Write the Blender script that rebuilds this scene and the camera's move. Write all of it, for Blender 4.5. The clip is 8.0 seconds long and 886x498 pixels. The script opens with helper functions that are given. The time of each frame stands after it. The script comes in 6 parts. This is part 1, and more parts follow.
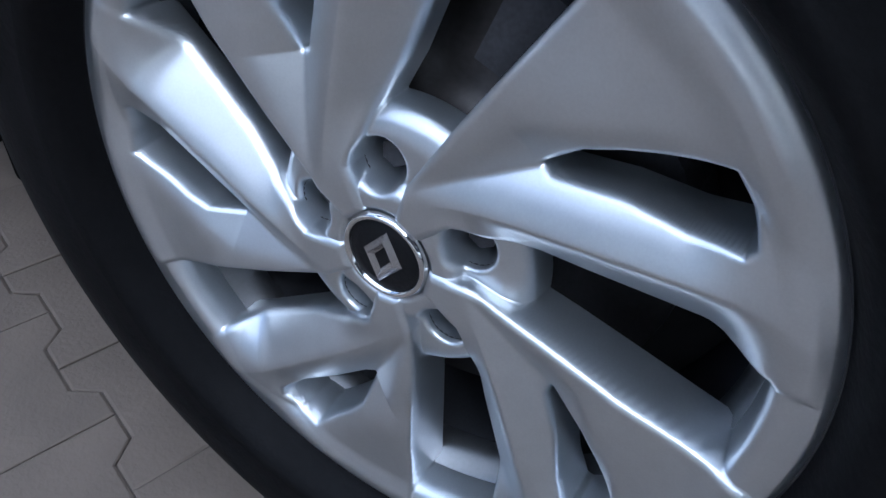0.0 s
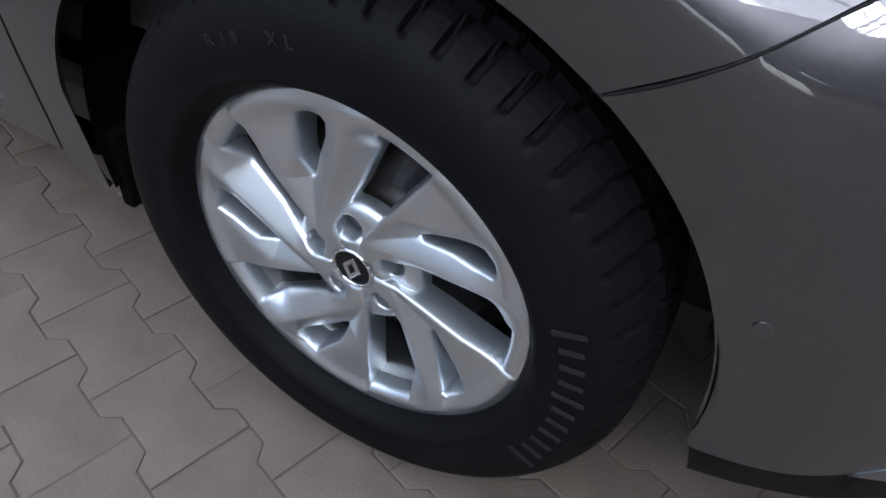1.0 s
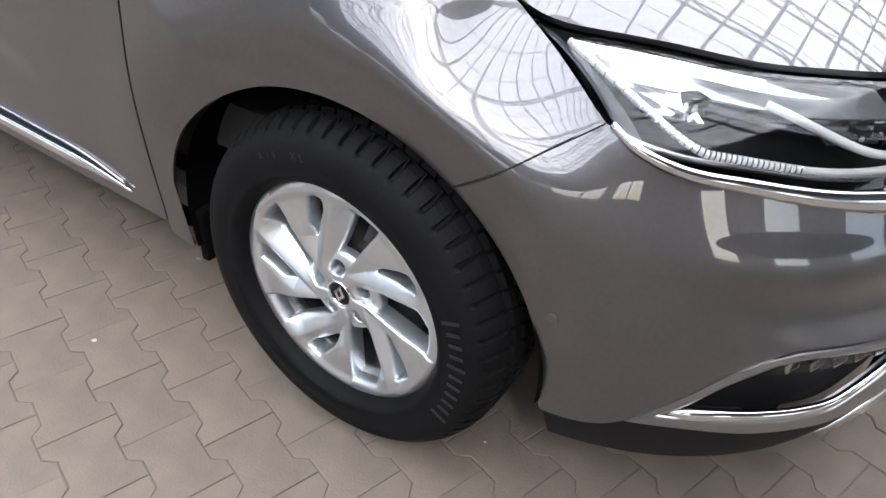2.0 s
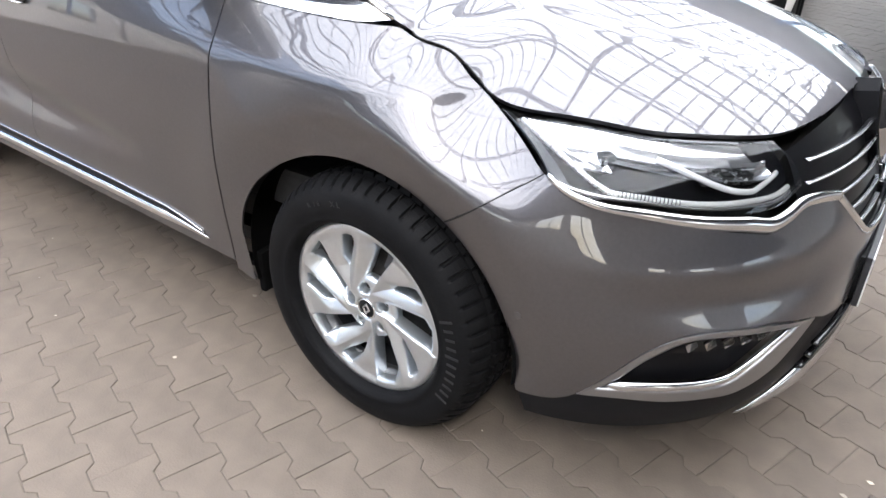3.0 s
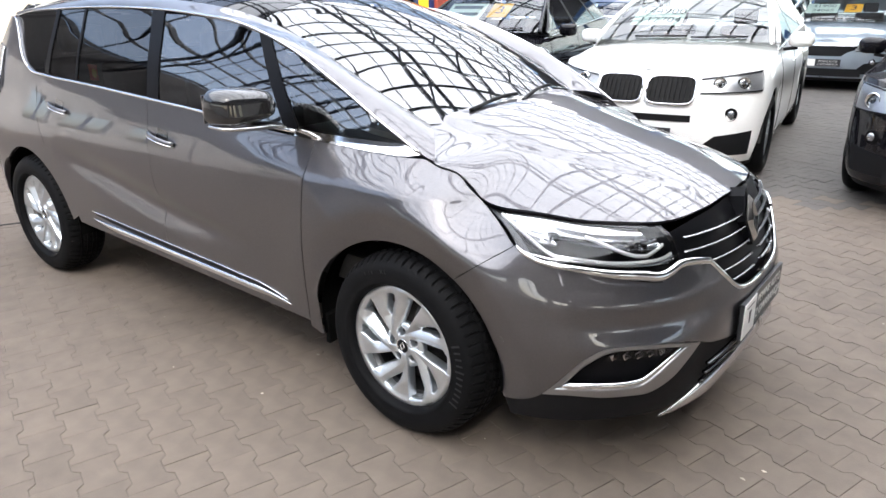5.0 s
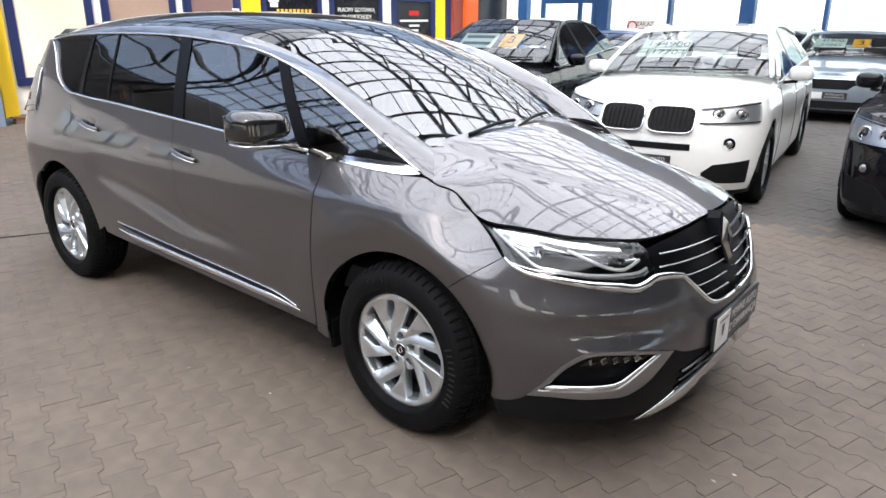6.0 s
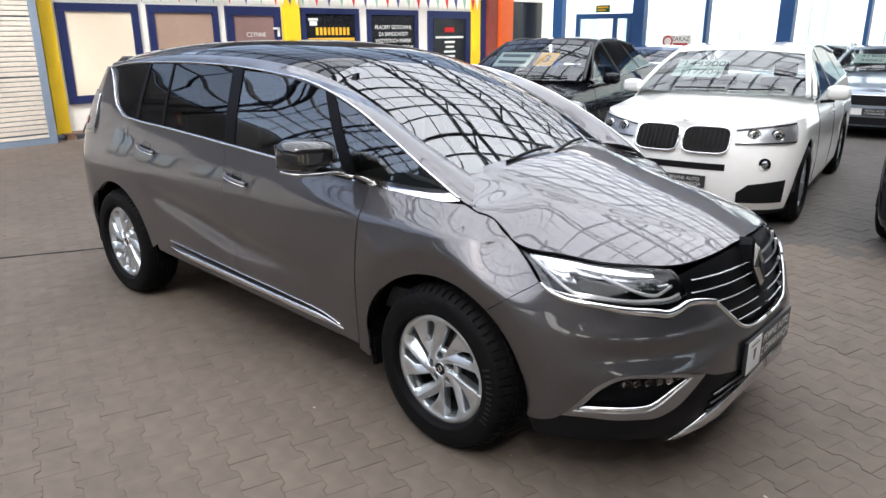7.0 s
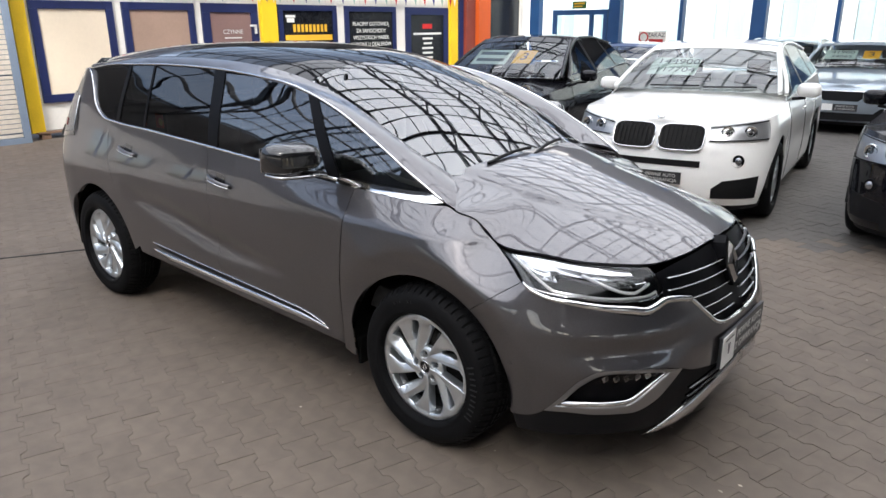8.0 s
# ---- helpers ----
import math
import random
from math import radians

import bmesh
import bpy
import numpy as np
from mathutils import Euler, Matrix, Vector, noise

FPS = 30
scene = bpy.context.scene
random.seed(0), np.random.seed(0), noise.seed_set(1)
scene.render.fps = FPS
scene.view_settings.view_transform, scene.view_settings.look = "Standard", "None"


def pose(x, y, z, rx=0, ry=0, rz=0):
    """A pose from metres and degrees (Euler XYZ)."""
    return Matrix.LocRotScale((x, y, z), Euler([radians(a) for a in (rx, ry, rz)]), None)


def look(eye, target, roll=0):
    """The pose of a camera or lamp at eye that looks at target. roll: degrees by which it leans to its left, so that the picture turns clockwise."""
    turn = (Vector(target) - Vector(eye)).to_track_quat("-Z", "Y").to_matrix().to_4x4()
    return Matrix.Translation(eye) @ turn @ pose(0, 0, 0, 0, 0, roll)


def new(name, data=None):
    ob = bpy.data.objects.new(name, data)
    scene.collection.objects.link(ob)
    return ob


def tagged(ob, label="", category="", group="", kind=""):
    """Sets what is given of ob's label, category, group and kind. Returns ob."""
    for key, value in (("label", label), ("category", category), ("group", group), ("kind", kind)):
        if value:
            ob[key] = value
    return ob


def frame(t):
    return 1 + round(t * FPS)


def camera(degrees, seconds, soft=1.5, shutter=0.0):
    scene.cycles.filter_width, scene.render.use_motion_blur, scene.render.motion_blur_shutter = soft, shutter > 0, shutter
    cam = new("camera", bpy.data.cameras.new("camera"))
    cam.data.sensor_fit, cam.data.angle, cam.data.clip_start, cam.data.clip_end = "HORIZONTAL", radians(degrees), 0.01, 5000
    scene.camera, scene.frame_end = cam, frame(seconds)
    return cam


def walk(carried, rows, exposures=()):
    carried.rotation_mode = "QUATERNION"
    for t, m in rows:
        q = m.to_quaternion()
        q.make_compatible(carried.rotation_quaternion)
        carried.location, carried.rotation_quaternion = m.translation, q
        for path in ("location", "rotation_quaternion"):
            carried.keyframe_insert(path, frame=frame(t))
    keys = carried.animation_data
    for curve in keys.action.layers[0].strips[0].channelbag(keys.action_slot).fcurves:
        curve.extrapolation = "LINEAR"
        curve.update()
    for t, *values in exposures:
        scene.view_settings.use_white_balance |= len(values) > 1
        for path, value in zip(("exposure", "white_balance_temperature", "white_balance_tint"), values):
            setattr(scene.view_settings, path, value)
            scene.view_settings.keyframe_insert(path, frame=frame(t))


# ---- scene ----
FOV = 64.06
ROWS = [
    (0, 0.1835, -1.1742, 0.6318, 28.072, -39.151, 3.763),
    (0.5, 0.2370, -1.3018, 0.7870, 22.633, -42.333, 7.653),
    (1, 0.3523, -1.4067, 0.9834, 24.883, -43.708, 5.812),
    (1.5, 0.5349, -1.5198, 1.1455, 29.078, -41.036, 3.982),
    (1.7, 0.6304, -1.5988, 1.1905, 30.473, -38.459, 3.902),
    (2.8, 0.9309, -1.9758, 1.3872, 34.071, -31.662, 1.271),
    (3, 1.0253, -2.0280, 1.4194, 34.970, -30.202, 0.641),
    (3.5, 1.2026, -2.1560, 1.4767, 35.321, -26.955, 0.462),
    (4, 1.3748, -2.3123, 1.5358, 36.207, -23.249, 0.353),
    (4.5, 1.4711, -2.5116, 1.5618, 37.137, -20.205, -0.014),
    (4.7, 1.5131, -2.5939, 1.5901, 37.486, -20.498, -0.600),
    (6, 1.7728, -2.8259, 1.6480, 38.952, -18.142, 0.131),
    (6.5, 1.8098, -2.8793, 1.6906, 40.722, -18.163, 0.031),
    (7, 1.8214, -2.9259, 1.7335, 41.714, -17.178, -0.263),
    (7.5, 1.8408, -2.9499, 1.7564, 40.624, -16.721, -0.167),
    (8, 1.8426, -2.9766, 1.7741, 39.969, -17.571, -0.334),
]
EXPO = [(0.0, 1.08, 5150, 10), (1.0, 1.22, 5600, 10), (1.5, 1.70, 6050, 10), (3.0, 2.30, 6350, 10), (4.5, 2.15, 6400, 10), (6.0, 1.65, 6450, 10), (8.0, 1.20, 6450, 10)]

cam = camera(FOV, 8.0, soft=1.5)
walk(cam, [(t, pose(x, y, z, 90 + p, 0, w) @ pose(0, 0, 0, 0, 0, r)) for t, x, y, z, w, p, r in ROWS],
     exposures=EXPO)

# ---- daylight: bright overcast sky through the glazed hall roof ----
SUN_EL, SUN_AZ = radians(48), radians(142)
world = bpy.data.worlds.new("daylight")
scene.world = world
world.use_nodes = True
wn = world.node_tree
wn.nodes.clear()
sky = wn.nodes.new("ShaderNodeTexSky")
sky.sky_type = "NISHITA"
sky.sun_disc = False
sky.sun_elevation, sky.sun_rotation = SUN_EL, SUN_AZ
sky.air_density, sky.dust_density, sky.ozone_density = 1.0, 4.0, 1.0
bg = wn.nodes.new("ShaderNodeBackground")
bg.inputs[1].default_value = 0.15
wo = wn.nodes.new("ShaderNodeOutputWorld")
wn.links.new(sky.outputs[0], bg.inputs[0])
wn.links.new(bg.outputs[0], wo.inputs[0])
sun_data = bpy.data.lights.new("sun", "SUN")
sun_data.energy, sun_data.angle, sun_data.color = 4.0, radians(12), (1.0, 0.97, 0.93)
sun = new("sun", sun_data)
sun.matrix_world = look((math.sin(SUN_AZ) * math.cos(SUN_EL) * 30, math.cos(SUN_AZ) * math.cos(SUN_EL) * 30, 30 * math.sin(SUN_EL)), (0, 0, 0))


# ---- materials ----
def material(name, color, rough=0.5, metal=0.0, coat=0.0, coat_rough=0.03, var=0.0, scale=8.0, bump=0.0, bump_scale=60.0,
             trans=0.0, ior=1.45, alpha=1.0, emit=None, rand=0.0, spec=0.5, rough_var=0.0, coat_ior=1.5):
    m = bpy.data.materials.new(name)
    m.use_nodes = True
    nt = m.node_tree
    p = nt.nodes["Principled BSDF"]
    p.inputs["Base Color"].default_value = (*color, 1)
    p.inputs["Roughness"].default_value = rough
    p.inputs["Metallic"].default_value = metal
    p.inputs["Coat Weight"].default_value = coat
    p.inputs["Coat IOR"].default_value = coat_ior
    p.inputs["Coat Roughness"].default_value = coat_rough
    p.inputs["Transmission Weight"].default_value = trans
    p.inputs["IOR"].default_value = ior
    p.inputs["Alpha"].default_value = alpha
    p.inputs["Specular IOR Level"].default_value = spec
    if emit:
        p.inputs["Emission Color"].default_value = (*emit[:3], 1)
        p.inputs["Emission Strength"].default_value = emit[3]
    if var or bump or rand or rough_var:
        tc = nt.nodes.new("ShaderNodeTexCoord")
    last = None
    if var:
        n1 = nt.nodes.new("ShaderNodeTexNoise")
        n1.inputs["Scale"].default_value, n1.inputs["Detail"].default_value = scale, 6
        n2 = nt.nodes.new("ShaderNodeTexNoise")
        n2.inputs["Scale"].default_value, n2.inputs["Detail"].default_value = scale * 11, 4
        mix = nt.nodes.new("ShaderNodeMath")
        mix.operation = "ADD"
        nt.links.new(tc.outputs["Object"], n1.inputs["Vector"])
        nt.links.new(tc.outputs["Object"], n2.inputs["Vector"])
        nt.links.new(n1.outputs["Fac"], mix.inputs[0])
        nt.links.new(n2.outputs["Fac"], mix.inputs[1])
        rmp = nt.nodes.new("ShaderNodeMapRange")
        rmp.inputs[1].default_value, rmp.inputs[2].default_value = 0.6, 1.4
        rmp.inputs[3].default_value, rmp.inputs[4].default_value = 1 - var, 1 + var
        nt.links.new(mix.outputs[0], rmp.inputs[0])
        last = rmp.outputs[0]
    if rand:
        oi = nt.nodes.new("ShaderNodeObjectInfo")
        ge = nt.nodes.new("ShaderNodeNewGeometry")
        ad = nt.nodes.new("ShaderNodeMath")
        ad.operation = "ADD"
        nt.links.new(oi.outputs["Random"], ad.inputs[0])
        nt.links.new(ge.outputs["Random Per Island"], ad.inputs[1])
        fr = nt.nodes.new("ShaderNodeMath")
        fr.operation = "FRACT"
        nt.links.new(ad.outputs[0], fr.inputs[0])
        r2 = nt.nodes.new("ShaderNodeMapRange")
        r2.inputs[3].default_value, r2.inputs[4].default_value = 1 - rand, 1 + rand
        nt.links.new(fr.outputs[0], r2.inputs[0])
        if last is None:
            last = r2.outputs[0]
        else:
            mu = nt.nodes.new("ShaderNodeMath")
            mu.operation = "MULTIPLY"
            nt.links.new(last, mu.inputs[0])
            nt.links.new(r2.outputs[0], mu.inputs[1])
            last = mu.outputs[0]
    if last is not None:
        vm = nt.nodes.new("ShaderNodeVectorMath")
        vm.operation = "SCALE"
        vm.inputs[0].default_value = color
        nt.links.new(last, vm.inputs["Scale"])
        nt.links.new(vm.outputs[0], p.inputs["Base Color"])
    if bump:
        nb = nt.nodes.new("ShaderNodeTexNoise")
        nb.inputs["Scale"].default_value, nb.inputs["Detail"].default_value = bump_scale, 8
        bp = nt.nodes.new("ShaderNodeBump")
        bp.inputs["Strength"].default_value, bp.inputs["Distance"].default_value = bump, 0.004
        nt.links.new(tc.outputs["Object"], nb.inputs["Vector"])
        nt.links.new(nb.outputs["Fac"], bp.inputs["Height"])
        nt.links.new(bp.outputs[0], p.inputs["Normal"])
    if rough_var:
        nr = nt.nodes.new("ShaderNodeTexNoise")
        nr.inputs["Scale"].default_value, nr.inputs["Detail"].default_value = 5, 6
        mr = nt.nodes.new("ShaderNodeMapRange")
        mr.inputs[3].default_value, mr.inputs[4].default_value = rough - rough_var, rough + rough_var
        nt.links.new(tc.outputs["Object"], nr.inputs["Vector"])
        nt.links.new(nr.outputs["Fac"], mr.inputs[0])
        nt.links.new(mr.outputs[0], p.inputs["Roughness"])
    return m


PAINT = material("grey metallic paint", (0.112, 0.107, 0.114), 0.36, 0.9, 1.0, 0.010, var=0.08, scale=120, coat_ior=1.70)
PILLAR_BLACK = material("dull black trim", (0.004, 0.004, 0.005), 0.35, spec=0.12, var=0.1, scale=30)
EMBLEM = material("bright emblem metal", (0.55, 0.55, 0.56), 0.14, 1.0, var=0.05, scale=30)
SLAT_CHROME = material("dark chrome slat", (0.40, 0.40, 0.41), 0.16, 1.0, var=0.05, scale=30)
BLACK_GLOSS = material("gloss black", (0.012, 0.012, 0.013), 0.12, 0.0, 1.0, 0.02)
ROOF_BLACK = material("black roof glass", (0.006, 0.006, 0.007), 0.04, 0.0, 0.0, spec=0.22)
BLACK_PLASTIC = material("black plastic", (0.009, 0.009, 0.010), 0.55, spec=0.18, var=0.15, scale=40, bump=0.1, bump_scale=300)
BLACK_MATT = material("dark inner lining", (0.01, 0.01, 0.01), 0.9, var=0.2, scale=10)
LINER = material("wheel housing felt", (0.006, 0.006, 0.006), 1.0, spec=0.0, var=0.2, scale=30, bump=0.3, bump_scale=200)
CHROME = material("chrome", (0.82, 0.83, 0.84), 0.08, 1.0, rough_var=0.03)
SATIN = material("satin aluminium trim", (0.62, 0.62, 0.63), 0.24, 1.0, var=0.05, scale=30)
GREY_SATIN = material("grey satin frame", (0.34, 0.34, 0.345), 0.30, 0.95, var=0.05, scale=30)
ALLOY = material("silver wheel lacquer", (0.67, 0.705, 0.735), 0.35, 0.95, 0.12, 0.25, var=0.05, scale=60, rough_var=0.04)
# rim recess tones, darkened in colour for the shade inside the wheel
LEDGE = material("shade-toned rim ledge", (0.22, 0.225, 0.235), 0.34, 0.9, var=0.1, scale=30)
RIM_IN = material("shade-toned rim barrel", (0.05, 0.052, 0.057), 0.45, 0.6, var=0.15, scale=40)
RUBBER = material("tyre rubber", (0.0065, 0.0065, 0.007), 0.60, spec=0.09, var=0.3, scale=14, bump=0.15, bump_scale=220, rough_var=0.08)
RUBBER_MARK = material("raised tyre marking", (0.013, 0.013, 0.014), 0.6, var=0.2, scale=60)
STEEL = material("brake steel", (0.085, 0.08, 0.078), 0.5, 0.9, var=0.2, scale=20)
CAST = material("cast iron", (0.06, 0.06, 0.065), 0.7, 0.4, var=0.3, scale=30)
LAMP_PALE = material("pale lamp housing", (0.55, 0.56, 0.58), 0.3, 0.7, var=0.1, scale=40)
LAMP_GREY = material("smoked lamp corner", (0.10, 0.105, 0.115), 0.3, 0.6, var=0.1, scale=40)
LAMP_SILVER = material("silver lamp housing", (0.32, 0.33, 0.35), 0.25, 0.8, var=0.1, scale=40)
CABIN = material("cabin trim", (0.05, 0.05, 0.052), 0.8, var=0.2, scale=25)
DASH = material("dark grey dashboard", (0.10, 0.105, 0.11), 0.7, var=0.15, scale=30, bump=0.1, bump_scale=300)
CABIN_LIGHT = material("pale cabin trim", (0.42, 0.40, 0.37), 0.8, var=0.1, scale=25)
LAMP_WHITE = material("lamp reflector", (0.85, 0.86, 0.88), 0.12, 0.9)
LAMP_STRIP = material("light guide strip", (0.85, 0.86, 0.86), 0.25, 0.2, 0.5)
PLATE_WHITE = material("white plate", (0.78, 0.78, 0.76), 0.4, var=0.03, scale=30)
PLATE_DARK = material("dark plate", (0.03, 0.03, 0.033), 0.35, var=0.1, scale=30)
MARK_GREY = material("pale print", (0.6, 0.6, 0.58), 0.6)


def glass_shield(name, tint, ior=2.6):
    """Thin laminated glass: sees through, mirrors at the surface."""
    m = bpy.data.materials.new(name)
    m.use_nodes = True
    nt = m.node_tree
    nt.nodes.clear()
    tr = nt.nodes.new("ShaderNodeBsdfTransparent")
    tr.inputs[0].default_value = (*tint, 1)
    gl = nt.nodes.new("ShaderNodeBsdfGlossy")
    gl.inputs["Roughness"].default_value = 0.01
    fr = nt.nodes.new("ShaderNodeFresnel")
    fr.inputs[0].default_value = ior
    mx = nt.nodes.new("ShaderNodeMixShader")
    out = nt.nodes.new("ShaderNodeOutputMaterial")
    nt.links.new(fr.outputs[0], mx.inputs[0])
    nt.links.new(tr.outputs[0], mx.inputs[1])
    nt.links.new(gl.outputs[0], mx.inputs[2])
    nt.links.new(mx.outputs[0], out.inputs[0])
    return m


SHIELD = glass_shield("windscreen glass", (0.72, 0.78, 0.76), 3.0)
SIDE_GLASS = glass_shield("side window glass", (0.62, 0.68, 0.68), 2.7)
DARK_GLASS = glass_shield("privacy glass", (0.20, 0.22, 0.22), 1.8)
CLEAR = glass_shield("lamp glass", (0.95, 0.96, 0.97), 1.5)
CAR_SHIELD = glass_shield("car windscreen glass", (0.80, 0.85, 0.84), 2.05)
HALL_GLASS = glass_shield("hall glazing", (0.9, 0.95, 0.96), 1.45)


# ---- mesh tools ----
def smooth_curve(*knots):
    """A smooth function through (x, value) knots, held flat beyond its ends."""
    xs = np.array([k[0] for k in knots], float)
    ys = np.array([k[1] for k in knots], float)
    h = np.diff(xs)
    d = np.diff(ys) / h
    m = np.zeros(len(xs))
    m[0], m[-1] = d[0], d[-1]
    for i in range(1, len(xs) - 1):
        if d[i - 1] * d[i] > 0:
            w1, w2 = 2 * h[i] + h[i - 1], h[i] + 2 * h[i - 1]
            m[i] = (w1 + w2) / (w1 / d[i - 1] + w2 / d[i])

    def f(x):
        x = min(max(x, xs[0]), xs[-1])
        i = min(int(np.searchsorted(xs, x, side="right")) - 1, len(h) - 1)
        t = (x - xs[i]) / h[i]
        return float((2 * t**3 - 3 * t**2 + 1) * ys[i] + (t**3 - 2 * t**2 + t) * h[i] * m[i]
                     + (-2 * t**3 + 3 * t**2) * ys[i + 1] + (t**3 - t**2) * h[i] * m[i + 1])
    return f


def path(*pts, even=False):
    """A smooth line through points of any dimension; u from 0 to 1 (even: knots at even steps, else by length)."""
    p = np.array(pts, float)
    n = len(p)
    if even or n < 3:
        k = np.linspace(0, 1, n)
    else:
        k = np.concatenate([[0], np.cumsum(np.linalg.norm(np.diff(p, axis=0), axis=1))])
        k = k / k[-1]
    fs = [smooth_tangent(k, p[:, j]) for j in range(p.shape[1])]
    return lambda u: np.array([f(u) for f in fs])


def smooth_tangent(xs, ys):
    h = np.diff(xs)
    d = np.diff(ys) / h
    m = np.empty(len(xs))
    m[0], m[-1] = d[0], d[-1]
    for i in range(1, len(xs) - 1):
        m[i] = (d[i - 1] * h[i] + d[i] * h[i - 1]) / (h[i - 1] + h[i])

    def f(x):
        x = min(max(x, 0.0), 1.0)
        i = min(max(int(np.searchsorted(xs, x, side="right")) - 1, 0), len(h) - 1)
        t = (x - xs[i]) / h[i]
        return float((2 * t**3 - 3 * t**2 + 1) * ys[i] + (t**3 - 2 * t**2 + t) * h[i] * m[i]
                     + (-2 * t**3 + 3 * t**2) * ys[i + 1] + (t**3 - t**2) * h[i] * m[i + 1])
    return f


def mesh_object(name, verts, faces, mat, parent=None, label="", smooth=True):
    me = bpy.data.meshes.new(name)
    me.from_pydata([tuple(map(float, v)) for v in verts], [], faces)
    if smooth:
        me.polygons.foreach_set("use_smooth", [True] * len(me.polygons))
    me.materials.append(mat)
    me.update()
    ob = new(name, me)
    if parent is not None:
        ob.parent = parent
    if label:
        tagged(ob, label)
    return ob


def part(name, bm, mat, parent=None, label="", smooth=False):
    """Links a bmesh as one mesh object under a thing or a part."""
    me = bpy.data.meshes.new(name)
    bm.to_mesh(me)
    bm.free()
    if smooth:
        me.polygons.foreach_set("use_smooth", [True] * len(me.polygons))
    me.materials.append(mat)
    ob = new(name, me)
    if parent is not None:
        ob.parent = parent
    if label:
        tagged(ob, label)
    return ob


def sheet(name, fn, nu, nv, mat, parent=None, label="", flip=1, thick=0.012, center=(-1.2, 0, 0.6), lift=0.0, u0=0.0, u1=1.0):
    """A panel: a curved grid fn(u, v) with a turned-in edge all round. flip -1 mirrors it across the car's middle."""
    g = np.array([[fn(u0 + (u1 - u0) * i / nu, j / nv) for j in range(nv + 1)] for i in range(nu + 1)], float)
    g[:, :, 1] *= flip
    du, dv = np.gradient(g, axis=0), np.gradient(g, axis=1)
    nrm = np.cross(du, dv)
    ln = np.linalg.norm(nrm, axis=2, keepdims=True)
    away = g - np.array(center)
    away = away / np.linalg.norm(away, axis=2, keepdims=True)
    nrm = nrm / np.maximum(ln, 1e-9)
    out = 1.0 if np.sum(nrm * (g - np.array(center))) > 0 else -1.0
    nrm = nrm * out
    nrm = np.where((ln < 2e-7) | (np.sum(nrm * away, axis=2, keepdims=True) < -0.2), away, nrm)
    g = g + nrm * lift
    idx = np.arange((nu + 1) * (nv + 1)).reshape(nu + 1, nv + 1)
    verts = list(g.reshape(-1, 3))
    faces = []
    for i in range(nu):
        for j in range(nv):
            q = (int(idx[i, j]), int(idx[i + 1, j]), int(idx[i + 1, j + 1]), int(idx[i, j + 1]))
            faces.append(q if out > 0 else q[::-1])
    if thick:
        ring = [(i, 0) for i in range(nu)] + [(nu, j) for j in range(nv)] + [(i, nv) for i in range(nu, 0, -1)] + [(0, j) for j in range(nv, 0, -1)]
        base = len(verts)
        for i, j in ring:
            verts.append(g[i, j])
        for i, j in ring:
            verts.append(g[i, j] - nrm[i, j] * thick)
        n = len(ring)
        for k in range(n):
            a, b = base + k, base + (k + 1) % n
            q = (a, a + n, b + n, b)
            faces.append(q if out > 0 else q[::-1])
    return mesh_object(name, verts, faces, mat, parent, label)


def tube(name, line, mat, parent=None, label="", ru=0.006, rv=0.006, n=60, sides=8, flip=1, up=(0, 0, 1), taper=None):
    """A bar with an oval section along line(u); ru sideways, rv along up."""
    verts, faces = [], []
    up = np.array(up, float)
    for i in range(n + 1):
        u = i / n
        p = line(u)
        t = line(min(u + 1e-3, 1)) - line(max(u - 1e-3, 0))
        t = t / (np.linalg.norm(t) + 1e-12)
        s = np.cross(t, up)
        s = s / (np.linalg.norm(s) + 1e-12)
        w = np.cross(s, t)
        k = taper(u) if taper else 1.0
        for j in range(sides):
            a = 2 * math.pi * j / sides
            q = p + s * math.cos(a) * ru * k + w * math.sin(a) * rv * k
            verts.append((q[0], q[1] * flip, q[2]))
    for i in range(n):
        for j in range(sides):
            a, b = i * sides + j, i * sides + (j + 1) % sides
            q = (a, b, b + sides, a + sides)
            faces.append(q if flip > 0 else q[::-1])
    faces.append(tuple(range(sides - 1, -1, -1)))
    faces.append(tuple(n * sides + j for j in range(sides)))
    return mesh_object(name, verts, faces, mat, parent, label)


def lathe(name, profile, mat, parent=None, label="", n=96, axis="y", shape=None):
    """Turns (radius, offset) points round the y axis."""
    verts, faces = [], []
    m = len(profile)
    for i in range(n):
        a = 2 * math.pi * i / n
        for k, (r, o) in enumerate(profile):
            if shape:
                r, o = shape(a, k, r, o)
            verts.append((r * math.cos(a), o, r * math.sin(a)))
    for i in range(n):
        for k in range(m - 1):
            a, b = i * m + k, ((i + 1) % n) * m + k
            faces.append((a, b, b + 1, a + 1))
    return mesh_object(name, verts, faces, mat, parent, label)


def box_bm(bm, x0, x1, y0, y1, z0, z1, bevel=0.0):
    r = bmesh.ops.create_cube(bm, size=1.0, matrix=Matrix.Translation(((x0 + x1) / 2, (y0 + y1) / 2, (z0 + z1) / 2)) @ Matrix.Diagonal((x1 - x0, y1 - y0, z1 - z0, 1)))
    if bevel:
        vs = set(r["verts"])
        bmesh.ops.bevel(bm, geom=[e for e in bm.edges if e.verts[0] in vs and e.verts[1] in vs], offset=bevel, segments=2, affect="EDGES", profile=0.7)


def box(name, x0, x1, y0, y1, z0, z1, mat, parent=None, label="", bevel=0.004):
    bm = bmesh.new()
    box_bm(bm, x0, x1, y0, y1, z0, z1, bevel)
    return part(name, bm, mat, parent, label)


def empty(name, m=None):
    ob = new(name)
    if m is not None:
        ob.matrix_world = m
    return ob


